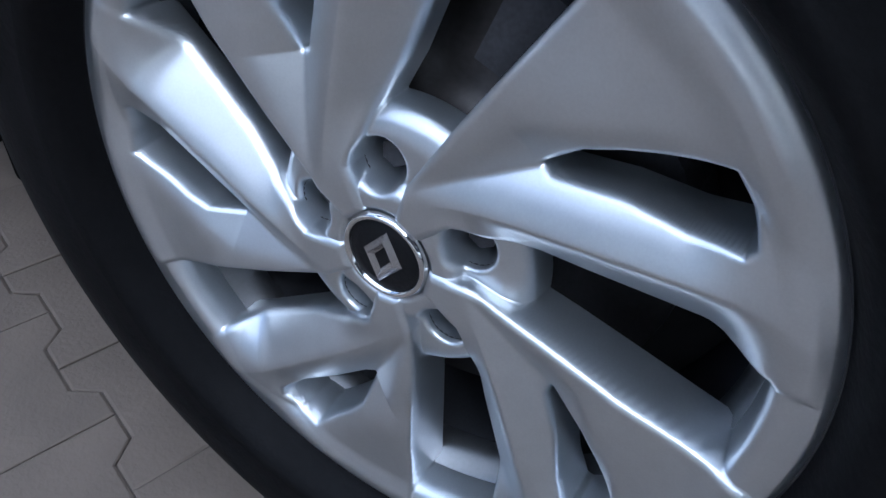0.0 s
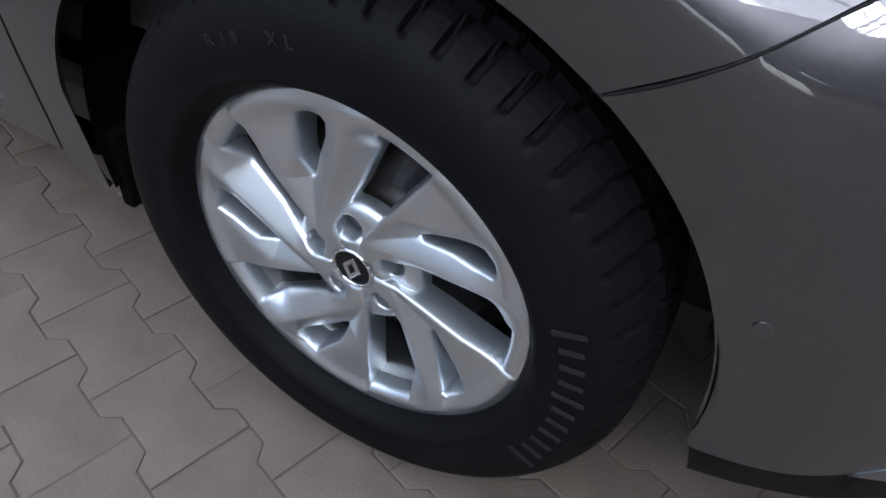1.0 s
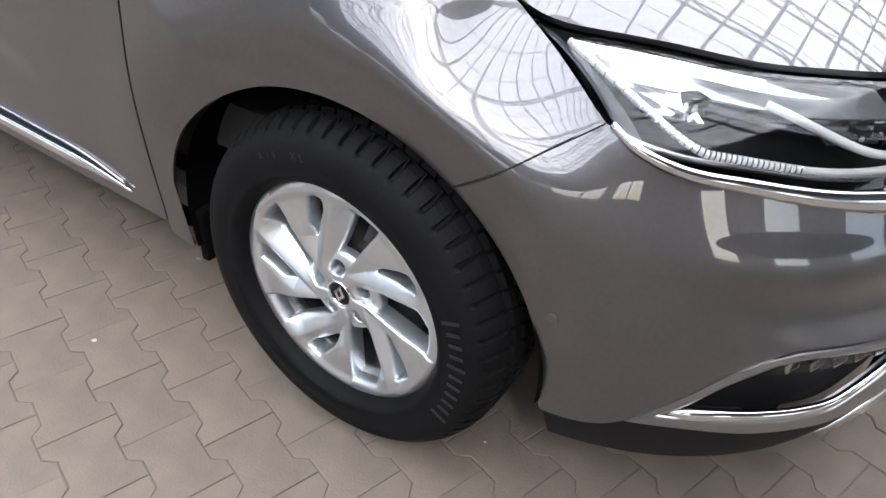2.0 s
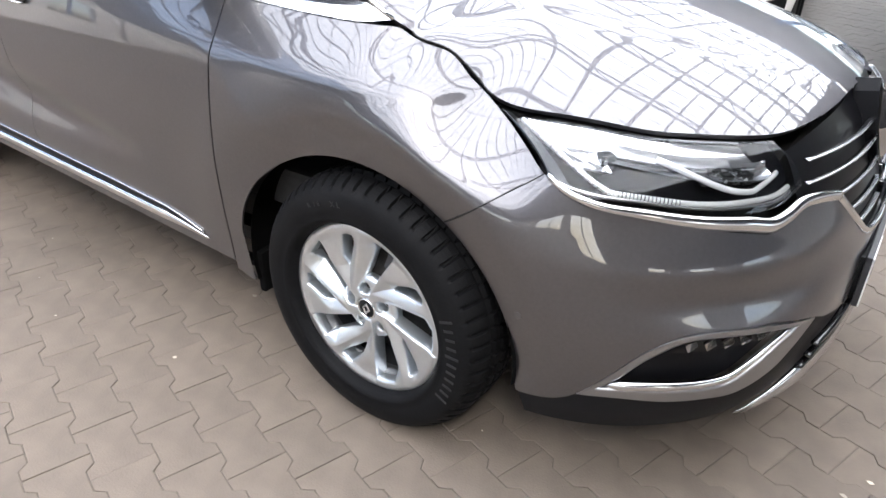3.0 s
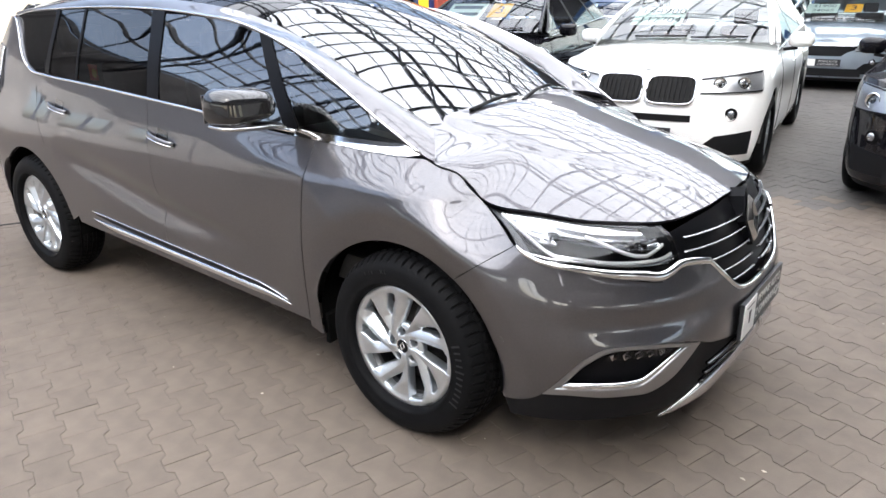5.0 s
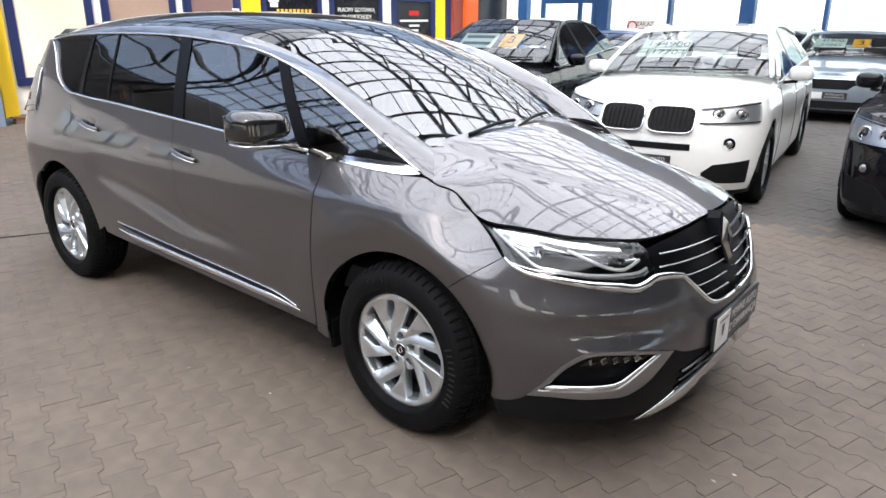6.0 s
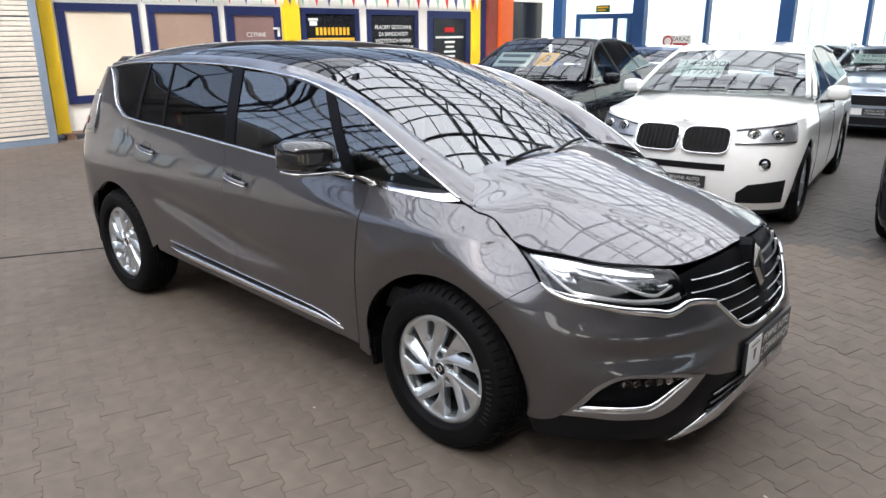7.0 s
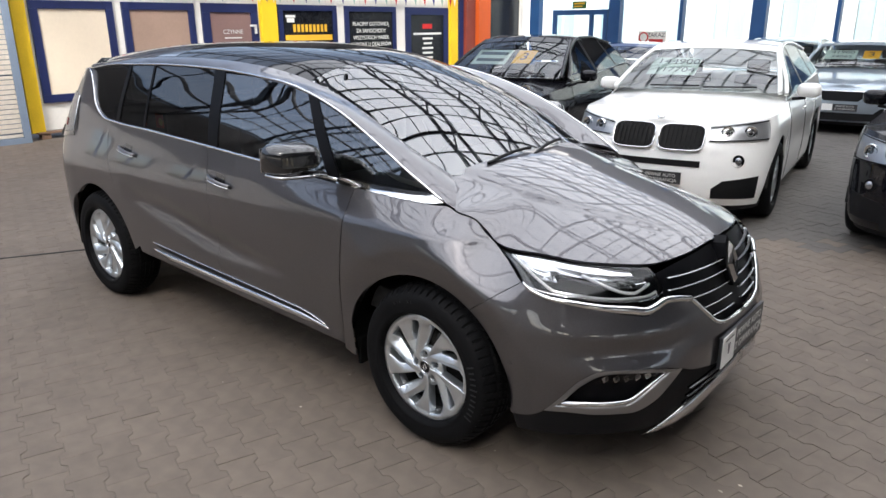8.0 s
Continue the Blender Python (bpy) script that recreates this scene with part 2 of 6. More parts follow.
def words(name, text, size, m, mat, parent=None, thick=0.0006, align="CENTER"):
    cu = bpy.data.curves.new(name, "FONT")
    cu.body, cu.size, cu.extrude, cu.align_x, cu.align_y = text, size, thick, align, "CENTER"
    cu.materials.append(mat)
    ob = new(name, cu)
    if parent is not None:
        ob.parent = parent
    ob.matrix_local = m
    return ob


def side_skin(width, nose, tail, power, xc, xr, waist=None):
    """The skin of a car's right side by s (metres along the side, bending round nose and tail) and height z."""
    def skin(s, z):
        w = width(z)
        if waist:
            w -= waist(s, z)
        if s > xc:
            a = nose(z) - xc
            q = min((s - xc) / 1.25, 1.0) * math.pi / 2
            e = 2 / power(z)
            return np.array([xc + a * math.sin(q) ** e, -w * max(math.cos(q), 0) ** e, z])
        if s < xr:
            a = xr - tail(z)
            q = min((xr - s) / 1.25, 1.0) * math.pi / 2
            e = 2 / 2.8
            return np.array([xr - a * math.sin(q) ** e, -w * max(math.cos(q), 0) ** e, z])
        return np.array([s, -w, z])
    return skin


def s_at_x(x, z, nose, power, xc):
    if x <= xc:
        return x
    k = min(max((x - xc) / (nose(z) - xc), 0), 1) ** (power(z) / 2)
    return xc + math.asin(k) / (math.pi / 2) * 1.25


def s_at_y(y, z, width, power, xc):
    k = min(max(abs(y) / width(z), 0), 1) ** (power(z) / 2)
    return xc + math.acos(k) / (math.pi / 2) * 1.25


# ---- road wheel: local frame, axle along y, the outer face towards -y ----
BOLT_AT = [radians(98 + 72 * k) for k in range(5)]


def line_side(px, pz, pts):
    """Distance from a line that turns to the right all along, positive on its left."""
    d = np.full(px.shape, -9.0)
    for (ax, az), (bx, bz) in zip(pts[:-1], pts[1:]):
        n = math.hypot(bx - ax, bz - az)
        d = np.maximum(d, ((bx - ax) * (pz - az) - (bz - az) * (px - ax)) / n)
    return d


def outside(px, pz, pts):
    """Distance to a closed outline, negative within."""
    d = np.full(px.shape, 9.0)
    inside = np.zeros(px.shape, bool)
    n = len(pts)
    for i in range(n):
        (ax, az), (bx, bz) = pts[i], pts[(i + 1) % n]
        dx, dz = bx - ax, bz - az
        t = np.clip(((px - ax) * dx + (pz - az) * dz) / (dx * dx + dz * dz), 0, 1)
        d = np.minimum(d, np.hypot(px - ax - t * dx, pz - az - t * dz))
        cross = (az > pz) != (bz > pz)
        at = ax + (pz - az) / (dz if abs(dz) > 1e-12 else 1e-12) * dx
        inside ^= cross & (px < at)
    return np.where(inside, -d, d)


def wall(d, r=0.005, steep=15.0):
    """How far a cast edge has fallen at d outside its outline: rounded over r, then steep."""
    q = np.clip(d + r, 0, r * 0.97)
    return r - np.sqrt(r * r - q * q) + np.maximum(d + 0.03 * r, 0) * steep


def over(x, w):
    return (x + np.sqrt(x * x + w * w)) / 2


def blend_max(a, b, k):
    t = np.clip(0.5 + 0.5 * (a - b) / k, 0, 1)
    return b + (a - b) * t + k * t * (1 - t)


def blend(x):
    x = np.clip(x, 0, 1)
    return x * x * (3 - 2 * x)


def alloy_face(nr, na):
    """Five cast pairs of a flat wedge and a ridged blade between hub and rim; h is depth outwards."""
    rs = np.concatenate([np.linspace(0.027, 0.228, nr), np.linspace(0.2285, 0.2440, max(6, nr // 14))])
    an = np.linspace(0, radians(72), na + 1)
    rr, aa = np.meshgrid(rs, an, indexing="ij")
    fold = [(0.052, -0.003), (0.129, -0.049), (0.149, -0.094), (0.167, -0.144), (0.178, -0.170)]
    ridge = [(0.055, -0.003), (0.0815, -0.0995), (0.101, -0.168), (0.103, -0.192), (0.096, -0.216), (0.088, -0.228)]
    body = [(0.030, 0.0), (0.0565, -0.002), (0.1105, -0.0225), (0.1917, -0.0565), (0.246, -0.078), (0.212, -0.150), (0.165, -0.200), (0.110, -0.230), (0.077, -0.236),
            (0.067, -0.200), (0.0625, -0.175), (0.0585, -0.146), (0.0530, -0.105), (0.0520, -0.070), (0.046, -0.036), (0.024, -0.018)]
    slot = [(0.1060, -0.0665), (0.1275, -0.0830), (0.1370, -0.0990), (0.1510, -0.1310), (0.1545, -0.1415), (0.1440, -0.1530), (0.1290, -0.1640), (0.1235, -0.1620), (0.1170, -0.1390), (0.1130, -0.1060), (0.1040, -0.0725)]
    h = np.full(rr.shape, -0.09)
    top = -0.0165 + 0.0075 * (rr - 0.056) / 0.17
    for k in (-1, 0, 1, 2):
        a = aa - radians(79 + 72 * k) + radians(72)
        px, pz = rr * np.cos(a), rr * np.sin(a)
        calm = 1 - 0.75 * blend((rr - 0.178) / 0.040)
        grow = blend((rr - 0.052) / 0.05)
        to_fold = over(-line_side(px, pz, fold), 0.007)
        from_ridge = line_side(px, pz, ridge)
        wedge = top - 0.65 * to_fold * calm - 0.004 * blend((rr - 0.15) / 0.05) * blend((0.225 - rr) / 0.02)
        up = over(from_ridge, 0.0035)
        blade = np.minimum(top - (0.30 * up + 9.0 * up * up) * calm, top - 0.85 * over(-from_ridge, 0.0045) * calm * grow)
        g = blend_max(wedge, blade, 0.0025)
        g = g - wall(0.0006 - outside(px, pz, slot), 0.0036)
        out = outside(px, pz, body)
        g = g - wall(out + 0.0010, 0.0055)
        h = blend_max(h, g, 0.003)
    ring_top = -0.0122 - 0.007 * np.clip((rr - 0.2365) / 0.0075, 0, 1) ** 2
    h = blend_max(h, ring_top - wall(0.2140 - rr, 0.012), 0.006)
    edge = blend((rr - 0.228) / 0.011)
    h = h * (1 - edge) + ring_top * edge
    web = -0.0290 - 0.005 * blend((rr - 0.072) / 0.02) - wall(rr - 0.0905, 0.009, 6.0)
    h = blend_max(h, web, 0.004)
    hub = -0.0205 - 0.004 * blend((0.034 - rr) / 0.005) - wall(rr - 0.049, 0.009, 1.5)
    h = blend_max(h, hub, 0.004)
    for b in BOLT_AT:
        d = 0.0155 - np.hypot(rr * np.cos(aa) - 0.0575 * math.cos(b), rr * np.sin(aa) - 0.0575 * math.sin(b))
        h = h - wall(d, 0.0035, 6.0)
    # trim the walls at one depth: points just below it slide up onto the line
    floor = -0.055
    above = h > floor
    nr_, na_, cnt = np.zeros(h.shape), np.zeros(h.shape), np.zeros(h.shape)
    for di in (-1, 0, 1):
        for dj in (-1, 0, 1):
            if di == 0 and dj == 0:
                continue
            i0, i1, j0, j1 = max(0, -di), h.shape[0] - max(0, di), max(0, -dj), h.shape[1] - max(0, dj)
            here, there = np.s_[i0:i1, j0:j1], np.s_[i0 + di:i1 + di, j0 + dj:j1 + dj]
            m = (~above[here] & above[there]).astype(float)
            f = (floor - h[here]) / np.where(m > 0, h[there] - h[here], 1.0)
            nr_[here] += m * (rr[here] + (rr[there] - rr[here]) * f)
            na_[here] += m * (aa[here] + (aa[there] - aa[here]) * f)
            cnt[here] += m
    rim_edge = cnt > 0
    seam = np.zeros(h.shape, bool)
    seam[:, 0] = seam[:, -1] = True
    rr = np.where(rim_edge & ~seam, nr_ / np.maximum(cnt, 1), rr)
    aa = np.where(rim_edge & ~seam, na_ / np.maximum(cnt, 1), aa)
    h = np.maximum(h, floor)
    keep = above
    verts, faces = [], []
    nrr, naa = rr.shape
    for k in range(5):
        c, s = np.cos(aa + radians(72) * k), np.sin(aa + radians(72) * k)
        base = len(verts)
        verts.extend(np.stack([rr * c, -h, rr * s], axis=-1).reshape(-1, 3).tolist())
        for i in range(nrr - 1):
            for j in range(naa - 1):
                if keep[i, j] or keep[i + 1, j] or keep[i, j + 1] or keep[i + 1, j + 1]:
                    q = base + i * naa + j
                    faces.append((q, q + naa, q + naa + 1, q + 1))
    bm = bmesh.new()
    me = bpy.data.meshes.new("rim")
    me.from_pydata(verts, [], faces)
    bm.from_mesh(me)
    bmesh.ops.remove_doubles(bm, verts=bm.verts[:], dist=0.00002)
    bmesh.ops.delete(bm, geom=[v for v in bm.verts if not v.link_faces], context="VERTS")
    bm.to_mesh(me)
    bm.free()
    me.polygons.foreach_set("use_smooth", [True] * len(me.polygons))
    me.materials.append(ALLOY)
    return me


RIM_FINE, RIM_FAR = alloy_face(230, 250), alloy_face(52, 60)
BLOCKS = 60


def tyre_profile():
    pts = [(0.2400, 0.021), (0.2436, 0.011), (0.2462, 0.003), (0.2502, -0.0055), (0.2555, -0.0122), (0.2640, -0.0170), (0.2660, -0.0158), (0.280, -0.020), (0.300, -0.0195), (0.318, -0.016),
           (0.330, -0.010), (0.338, -0.004), (0.3445, 0.003), (0.350, 0.011), (0.355, 0.020), (0.360, 0.032), (0.3635, 0.050)]
    for w in np.linspace(0.056, 0.156, 14):
        pts.append((0.3655 - 0.002 * ((w - 0.106) / 0.05) ** 2, w))
    return pts + [(0.3635, 0.162), (0.355, 0.190), (0.338, 0.212), (0.30, 0.226), (0.26, 0.222), (0.233, 0.205)]


def tread(a, k, r, o):
    """Shoulder and centre blocks cut by cross grooves, with grooves round the tyre."""
    if r < 0.341 or o > 0.2:
        return r, o
    f = (a * BLOCKS / (2 * math.pi) + (max(o, 0.05) - 0.05) * 9.0 + 0.001) % 1.0
    if o < 0.048:
        cut = 0.009 if f < 0.17 else 0.0
        return r - cut * min(1, (r - 0.341) / 0.008), o
    deep = 0.009 if (f < 0.15 or k in (17, 18, 22, 26, 29, 30)) else 0.0
    return r - deep, o


def build_wheel(name, m, marked, parent):
    wheel = new(name)
    wheel.parent = parent
    wheel.matrix_local = m
    ty = lathe("tyre", tyre_profile(), RUBBER, wheel, n=BLOCKS * 12, shape=tread)
    m1 = len(tyre_profile()) - 1
    ty.data.polygons.foreach_set("use_smooth", [not (12 <= i % m1 <= 32) for i in range(len(ty.data.polygons))])
    rim = tagged(new("rim", RIM_FINE if marked else RIM_FAR), "silver five-pair swept alloy face")
    rim.parent = wheel
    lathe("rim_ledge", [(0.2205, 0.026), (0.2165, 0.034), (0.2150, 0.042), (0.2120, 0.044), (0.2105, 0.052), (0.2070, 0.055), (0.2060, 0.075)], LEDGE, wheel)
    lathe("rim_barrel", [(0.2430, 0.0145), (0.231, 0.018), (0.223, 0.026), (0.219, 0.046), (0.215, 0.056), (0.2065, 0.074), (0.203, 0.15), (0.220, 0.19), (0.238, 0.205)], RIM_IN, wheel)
    lathe("brake_disc", [(0.05, 0.078), (0.085, 0.078), (0.088, 0.092), (0.156, 0.092), (0.158, 0.104), (0.085, 0.106)], STEEL, wheel)
    lathe("dust_shield", [(0.02, 0.118), (0.165, 0.118), (0.198, 0.135), (0.20, 0.16)], BLACK_MATT, wheel)
    # brake caliper over the disc's rear
    bm = bmesh.new()
    for i in range(9):
        a = radians(20 + i * 6)
        box_bm(bm, -0.026, 0.026, -0.022, 0.022, -0.02, 0.02)
        bm.verts.ensure_lookup_table()
        bmesh.ops.transform(bm, matrix=pose(0.142 * math.cos(a), 0.088, 0.142 * math.sin(a), 0, -math.degrees(a), 0), verts=bm.verts[-8:])
    part("brake_caliper", bm, CAST, wheel)
    cap = lathe("centre_cap", [(0.0, -0.0005), (0.018, -0.0005), (0.0245, 0.0008), (0.0262, 0.003)], BLACK_PLASTIC, wheel, n=48)
    cap.location = (0, 0.0195, 0)
    ringp = lathe("cap_ring", [(0.0248, 0.001), (0.0256, -0.001), (0.0272, -0.0018), (0.0288, -0.0008), (0.0296, 0.003)], CHROME, cap, n=48)
    # plain lozenge emblem
    bm = bmesh.new()
    outer = [(0.0, 0.0200), (0.0138, 0.0), (0.0, -0.0200), (-0.0138, 0.0)]
    inner = [(0.0, 0.0088), (0.0055, 0.0), (0.0, -0.0088), (-0.0055, 0.0)]
    vo = [bm.verts.new((x, -0.0008, z)) for x, z in outer]
    vm = [bm.verts.new(((x + u) / 2, -0.0038, (z + w) / 2)) for (x, z), (u, w) in zip(outer, inner)]
    vi = [bm.verts.new((x, -0.0012, z)) for x, z in inner]
    for i in range(4):
        j = (i + 1) % 4
        bm.faces.new((vo[i], vm[i], vm[j], vo[j]))
        bm.faces.new((vm[i], vi[i], vi[j], vm[j]))
    emb = part("emblem", bm, SATIN, cap)
    emb.matrix_local = pose(0, 0, 0, 0, 8, 0)
    for k in range(5):
        a = BOLT_AT[k]
        c = (0.0575 * math.cos(a), 0.0575 * math.sin(a))
        # the pocket's depth shade comes from its dark barrel colour
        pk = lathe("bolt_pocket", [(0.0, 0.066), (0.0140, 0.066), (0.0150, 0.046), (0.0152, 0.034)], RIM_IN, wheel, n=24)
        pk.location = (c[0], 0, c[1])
        bm = bmesh.new()
        bmesh.ops.create_cone(bm, cap_ends=True, segments=6, radius1=0.0098, radius2=0.0092, depth=0.016, matrix=pose(c[0], 0.050, c[1], 90, 0, 0))
        part("wheel_bolt", bm, CAST, wheel)
    if marked:
        # raised lettering: the maker's name as plain bars, the size mark as it reads
        for i in range(11):
            a = radians(20 - 4.6 * i)
            big = 0.0185 if i in (0, 4, 10) else 0.0135
            if i == 1:
                big = 0.0135
            bm = bmesh.new()
            box_bm(bm, -0.0034, 0.0034, -0.0006, 0.0006, -big, big, 0.0004)
            b = part("raised_bar", bm, RUBBER_MARK, wheel)
            b.matrix_local = pose(0.300 * math.cos(a), -0.0205, 0.300 * math.sin(a), 0, 90 - math.degrees(a) , 0)
        for ch, deg, sz in (("R", 116.5, 0.017), ("1", 112.6, 0.017), ("8", 109.6, 0.017), ("X", 100.5, 0.02), ("L", 96.8, 0.02)):
            a = radians(deg)
            words("size_mark", ch, sz, pose(0.305 * math.cos(a), -0.0203, 0.305 * math.sin(a), 90, -(deg - 90), 0), RUBBER_MARK, wheel)
    return wheel


# ---- the grey people carrier: x ahead from the front axle, y to its left ----
E_WIDTH = smooth_curve((0.15, 0.85), (0.22, 0.885), (0.30, 0.906), (0.38, 0.916), (0.52, 0.930), (0.68, 0.937), (0.82, 0.940), (0.90, 0.935), (0.96, 0.926),
                       (1.02, 0.911), (1.08, 0.892), (1.16, 0.866), (1.30, 0.815), (1.45, 0.745), (1.57, 0.685), (1.66, 0.62))
E_NOSE = smooth_curve((0.15, 0.86), (0.22, 0.95), (0.32, 1.0), (0.42, 1.02), (0.56, 1.018), (0.65, 0.995), (0.75, 0.965), (0.84, 0.93), (0.92, 0.86), (1.0, 0.75))
E_TAIL = smooth_curve((0.15, -3.72), (0.3, -3.84), (0.5, -3.87), (0.8, -3.86), (1.0, -3.82), (1.2, -3.74), (1.45, -3.60), (1.6, -3.5))
E_POW = smooth_curve((0.2, 2.9), (0.5, 2.85), (0.65, 2.6), (0.8, 2.4), (0.95, 2.3))
E_XC, E_XR = 0.15, -3.15


def bump_fn(v, c, w):
    return math.exp(-((v - c) / w) ** 2)


LEAF_MID = smooth_curve((-2.5, 0.81), (-2.0, 0.735), (-1.48, 0.64), (-0.9, 0.60))
LEAF_HALF = smooth_curve((-2.5, 0.06), (-1.9, 0.068), (-1.48, 0.068), (-1.15, 0.050), (-0.85, 0.03))
LEAF_DEEP = smooth_curve((-2.5, 0.0), (-2.2, 0.020), (-1.6, 0.035), (-1.2, 0.022), (-0.85, 0.0))


def ease(x):
    x = min(max(x, 0.0), 1.0)
    return x * x * (3 - 2 * x)


def soft_over(x, w):
    """Zero below, x above, rounded over the width w."""
    return (x + math.sqrt(x * x + w * w)) / 2


def e_waist(s, z):
    """Scalloped lower doors, soft shoulder, tapering tail."""
    w = LEAF_DEEP(s) * bump_fn(z, LEAF_MID(s), LEAF_HALF(s))
    if z > 0.60 and s > -0.05:
        w += 0.030 * soft_over(min((z - 0.60) / 0.22, 1.5), 0.1) ** 2 * ease((s + 0.05) / 0.60)
    if s < -2.5:
        w += 0.055 * min((-2.5 - s) / 1.2, 1) ** 2
    if z > 0.94 and s > -1.2:
        w += 0.123 * min((s + 1.2) / 1.35, 1.05) ** 2 * ease((z - 0.94) / 0.15)
    return w


def hood_terms(x, y):
    a, b = (x - 0.37) / 0.5, (y / 0.75) ** 2
    return [a ** i * b ** j for j in range(4) for i in range(5 - j)] + [0.12 * math.exp(-((x - c) / 0.10) ** 2 - ((abs(y) - 0.78) / 0.20) ** 2) for c in (0.13, 0.275)]


def hood_fit():
    """One smooth surface through the bonnet's edge and middle lines."""
    pts = [HOOD_EDGE_RAW(k / 60) for k in range(61)] * 2 + [HOOD_MID_RAW(k / 60) for k in range(61)]
    a = np.array([hood_terms(p[0], p[1]) for p in pts])
    n = a.shape[1]
    return np.linalg.solve(a.T @ a + 0.002 * np.eye(n), a.T @ np.array([p[2] for p in pts]))


def hood_height(x, y):
    z = float(np.dot(HOOD_FIT, hood_terms(x, y)))
    line = HOOD_LINE(x)
    return z + 0.006 * ease((line + 0.035 - abs(y)) / 0.07) * ease((0.86 - x) / 0.25)


def HOOD_EDGE(u):
    p = HOOD_EDGE_RAW(u)
    p[2] = hood_height(p[0], p[1])
    return p


def HOOD_MID(u):
    p = HOOD_MID_RAW(u)
    p[2] = hood_height(p[0], 0.0)
    return p


HOOD_EDGE_RAW = path((-0.12, -0.570, 1.140), (-0.03, -0.670, 1.085), (0.060, -0.762, 1.043), (0.148, -0.742, 1.014), (0.211, -0.736, 0.971), (0.264, -0.735, 0.928),
                 (0.450, -0.690, 0.911), (0.627, -0.625, 0.900), (0.780, -0.480, 0.888), (0.850, -0.260, 0.890), (0.872, 0.0, 0.902), even=True)
HOOD_MID_RAW = path((-0.13, 0.0, 1.165), (-0.06, 0.0, 1.157), (0.02, 0.0, 1.145), (0.09, 0.0, 1.132), (0.16, 0.0, 1.117), (0.24, 0.0, 1.099), (0.43, 0.0, 1.052), (0.60, 0.0, 1.006), (0.74, 0.0, 0.962), (0.83, 0.0, 0.928), (0.872, 0.0, 0.902), even=True)
HOOD_FIT = hood_fit()
HOOD_LINE = smooth_curve((-0.15, 0.50), (0.2, 0.43), (0.5, 0.33), (0.88, 0.15))


ARCH_RAD = smooth_curve((-20, 0.423), (60, 0.421), (90, 0.427), (120, 0.438), (148, 0.451), (168, 0.450), (195, 0.440))
PLAIN_SKIN = side_skin(E_WIDTH, E_NOSE, E_TAIL, E_POW, E_XC, E_XR, e_waist)
# height of the fold above the wheel opening, running out level towards the door
FOLD = smooth_curve((-0.60, 0.862), (-0.30, 0.872), (-0.10, 0.876), (0.06, 0.872), (0.15, 0.855), (0.25, 0.812), (0.34, 0.775), (0.40, 0.757), (0.46, 0.745), (0.60, 0.735))
# how fast the wing turns inwards above the fold
HOOD_SIDE = ((0.060, 0.765), (0.104, 0.752), (0.148, 0.745), (0.180, 0.741), (0.211, 0.739), (0.238, 0.738), (0.264, 0.739))


def turn_at(x, y, z):
    return (-PLAIN_SKIN(s_at_x(x, z, E_NOSE, E_POW, E_XC), z)[1] - y) / soft_over(z - FOLD(x), 0.025) ** 1.12


TURN_KNOTS = smooth_curve((-0.16, 0.0), (0.0, 0.10), *[(x, turn_at(x, y, hood_height(x, y))) for x, y in HOOD_SIDE], (0.305, turn_at(0.305, 0.760, 0.906)), (0.345, turn_at(0.345, 0.786, 0.886)),
                          (0.395, turn_at(0.395, 0.815, 0.862)), (0.443, 0.30), (0.49, 0.06), (0.54, 0.0))
TURN_AT = np.linspace(-0.3, 0.8, 441)
TURN = np.convolve(np.pad([TURN_KNOTS(x) for x in TURN_AT], 30, mode="edge"), np.exp(-(np.arange(-30, 31) / 11.0) ** 2) / np.exp(-(np.arange(-30, 31) / 11.0) ** 2).sum(), mode="valid")


def wing_shape(x, z):
    """How far the front quarter's skin stands inside the plain side: the leaning band round the
    wheel opening, the flare outside it, and the shoulder above."""
    if not -1.0 < x < 0.66:
        return 0.0
    a = math.degrees(math.atan2(z - 0.347, x - 0.004))
    a = a + 360 if a < -90 else a
    d = math.hypot(x - 0.004, z - 0.347) - ARCH_RAD(a)
    fade = 1 - ease((a - 112) / 44)
    k = 0.25 * soft_over(0.105 - max(d, -0.03), 0.014) * fade * ease((z - 0.16) / 0.24)
    # the scallop behind the wheel starts at a sharp slanting line
    ahead = (x + 0.335) * 0.62 + (z - 0.845) * 0.785
    k += 0.020 * (1 - math.exp(-soft_over(ahead, 0.006) / 0.10)) * ease((z - 0.76) / 0.08) * (1 - ease((x + 0.1) / 0.3)) * ease((1.06 - z) / 0.10)
    k -= 0.013 * bump_fn(d, 0.115, 0.10) * ease((a - 20) / 50) * (1 - ease((a - 140) / 45))
    t = float(np.interp(x, TURN_AT, TURN))
    if t > 0:
        k += t * soft_over(z - FOLD(x), 0.025) ** 1.12
    return k


def E_SKIN(s, z):
    p = PLAIN_SKIN(s, z)
    p[1] += wing_shape(p[0], z)
    return p


def sx(x, z):
    return s_at_x(x, z, E_NOSE, E_POW, E_XC)


def sy(y, z):
    return s_at_y(y, z, E_WIDTH, E_POW, E_XC)


def ruled(low, high, skin=E_SKIN):
    """A panel on the skin between two lines of (s, z)."""
    def fn(u, v):
        a, b = low(u), high(u)
        s, z = a + (b - a) * v
        return skin(s, z)
    return fn


def on_skin(line, lift=0.0):
    def f(u):
        s, z = line(u)
        p = E_SKIN(s, z)
        return p + np.array([0, -lift, 0]) if s < 0.4 else p + np.array([lift * 0.7, -lift * 0.7, 0])
    return f


def px(*pts):
    """(x, z) points as (s, z)."""
    return [(sx(x, z), z) for x, z in pts]


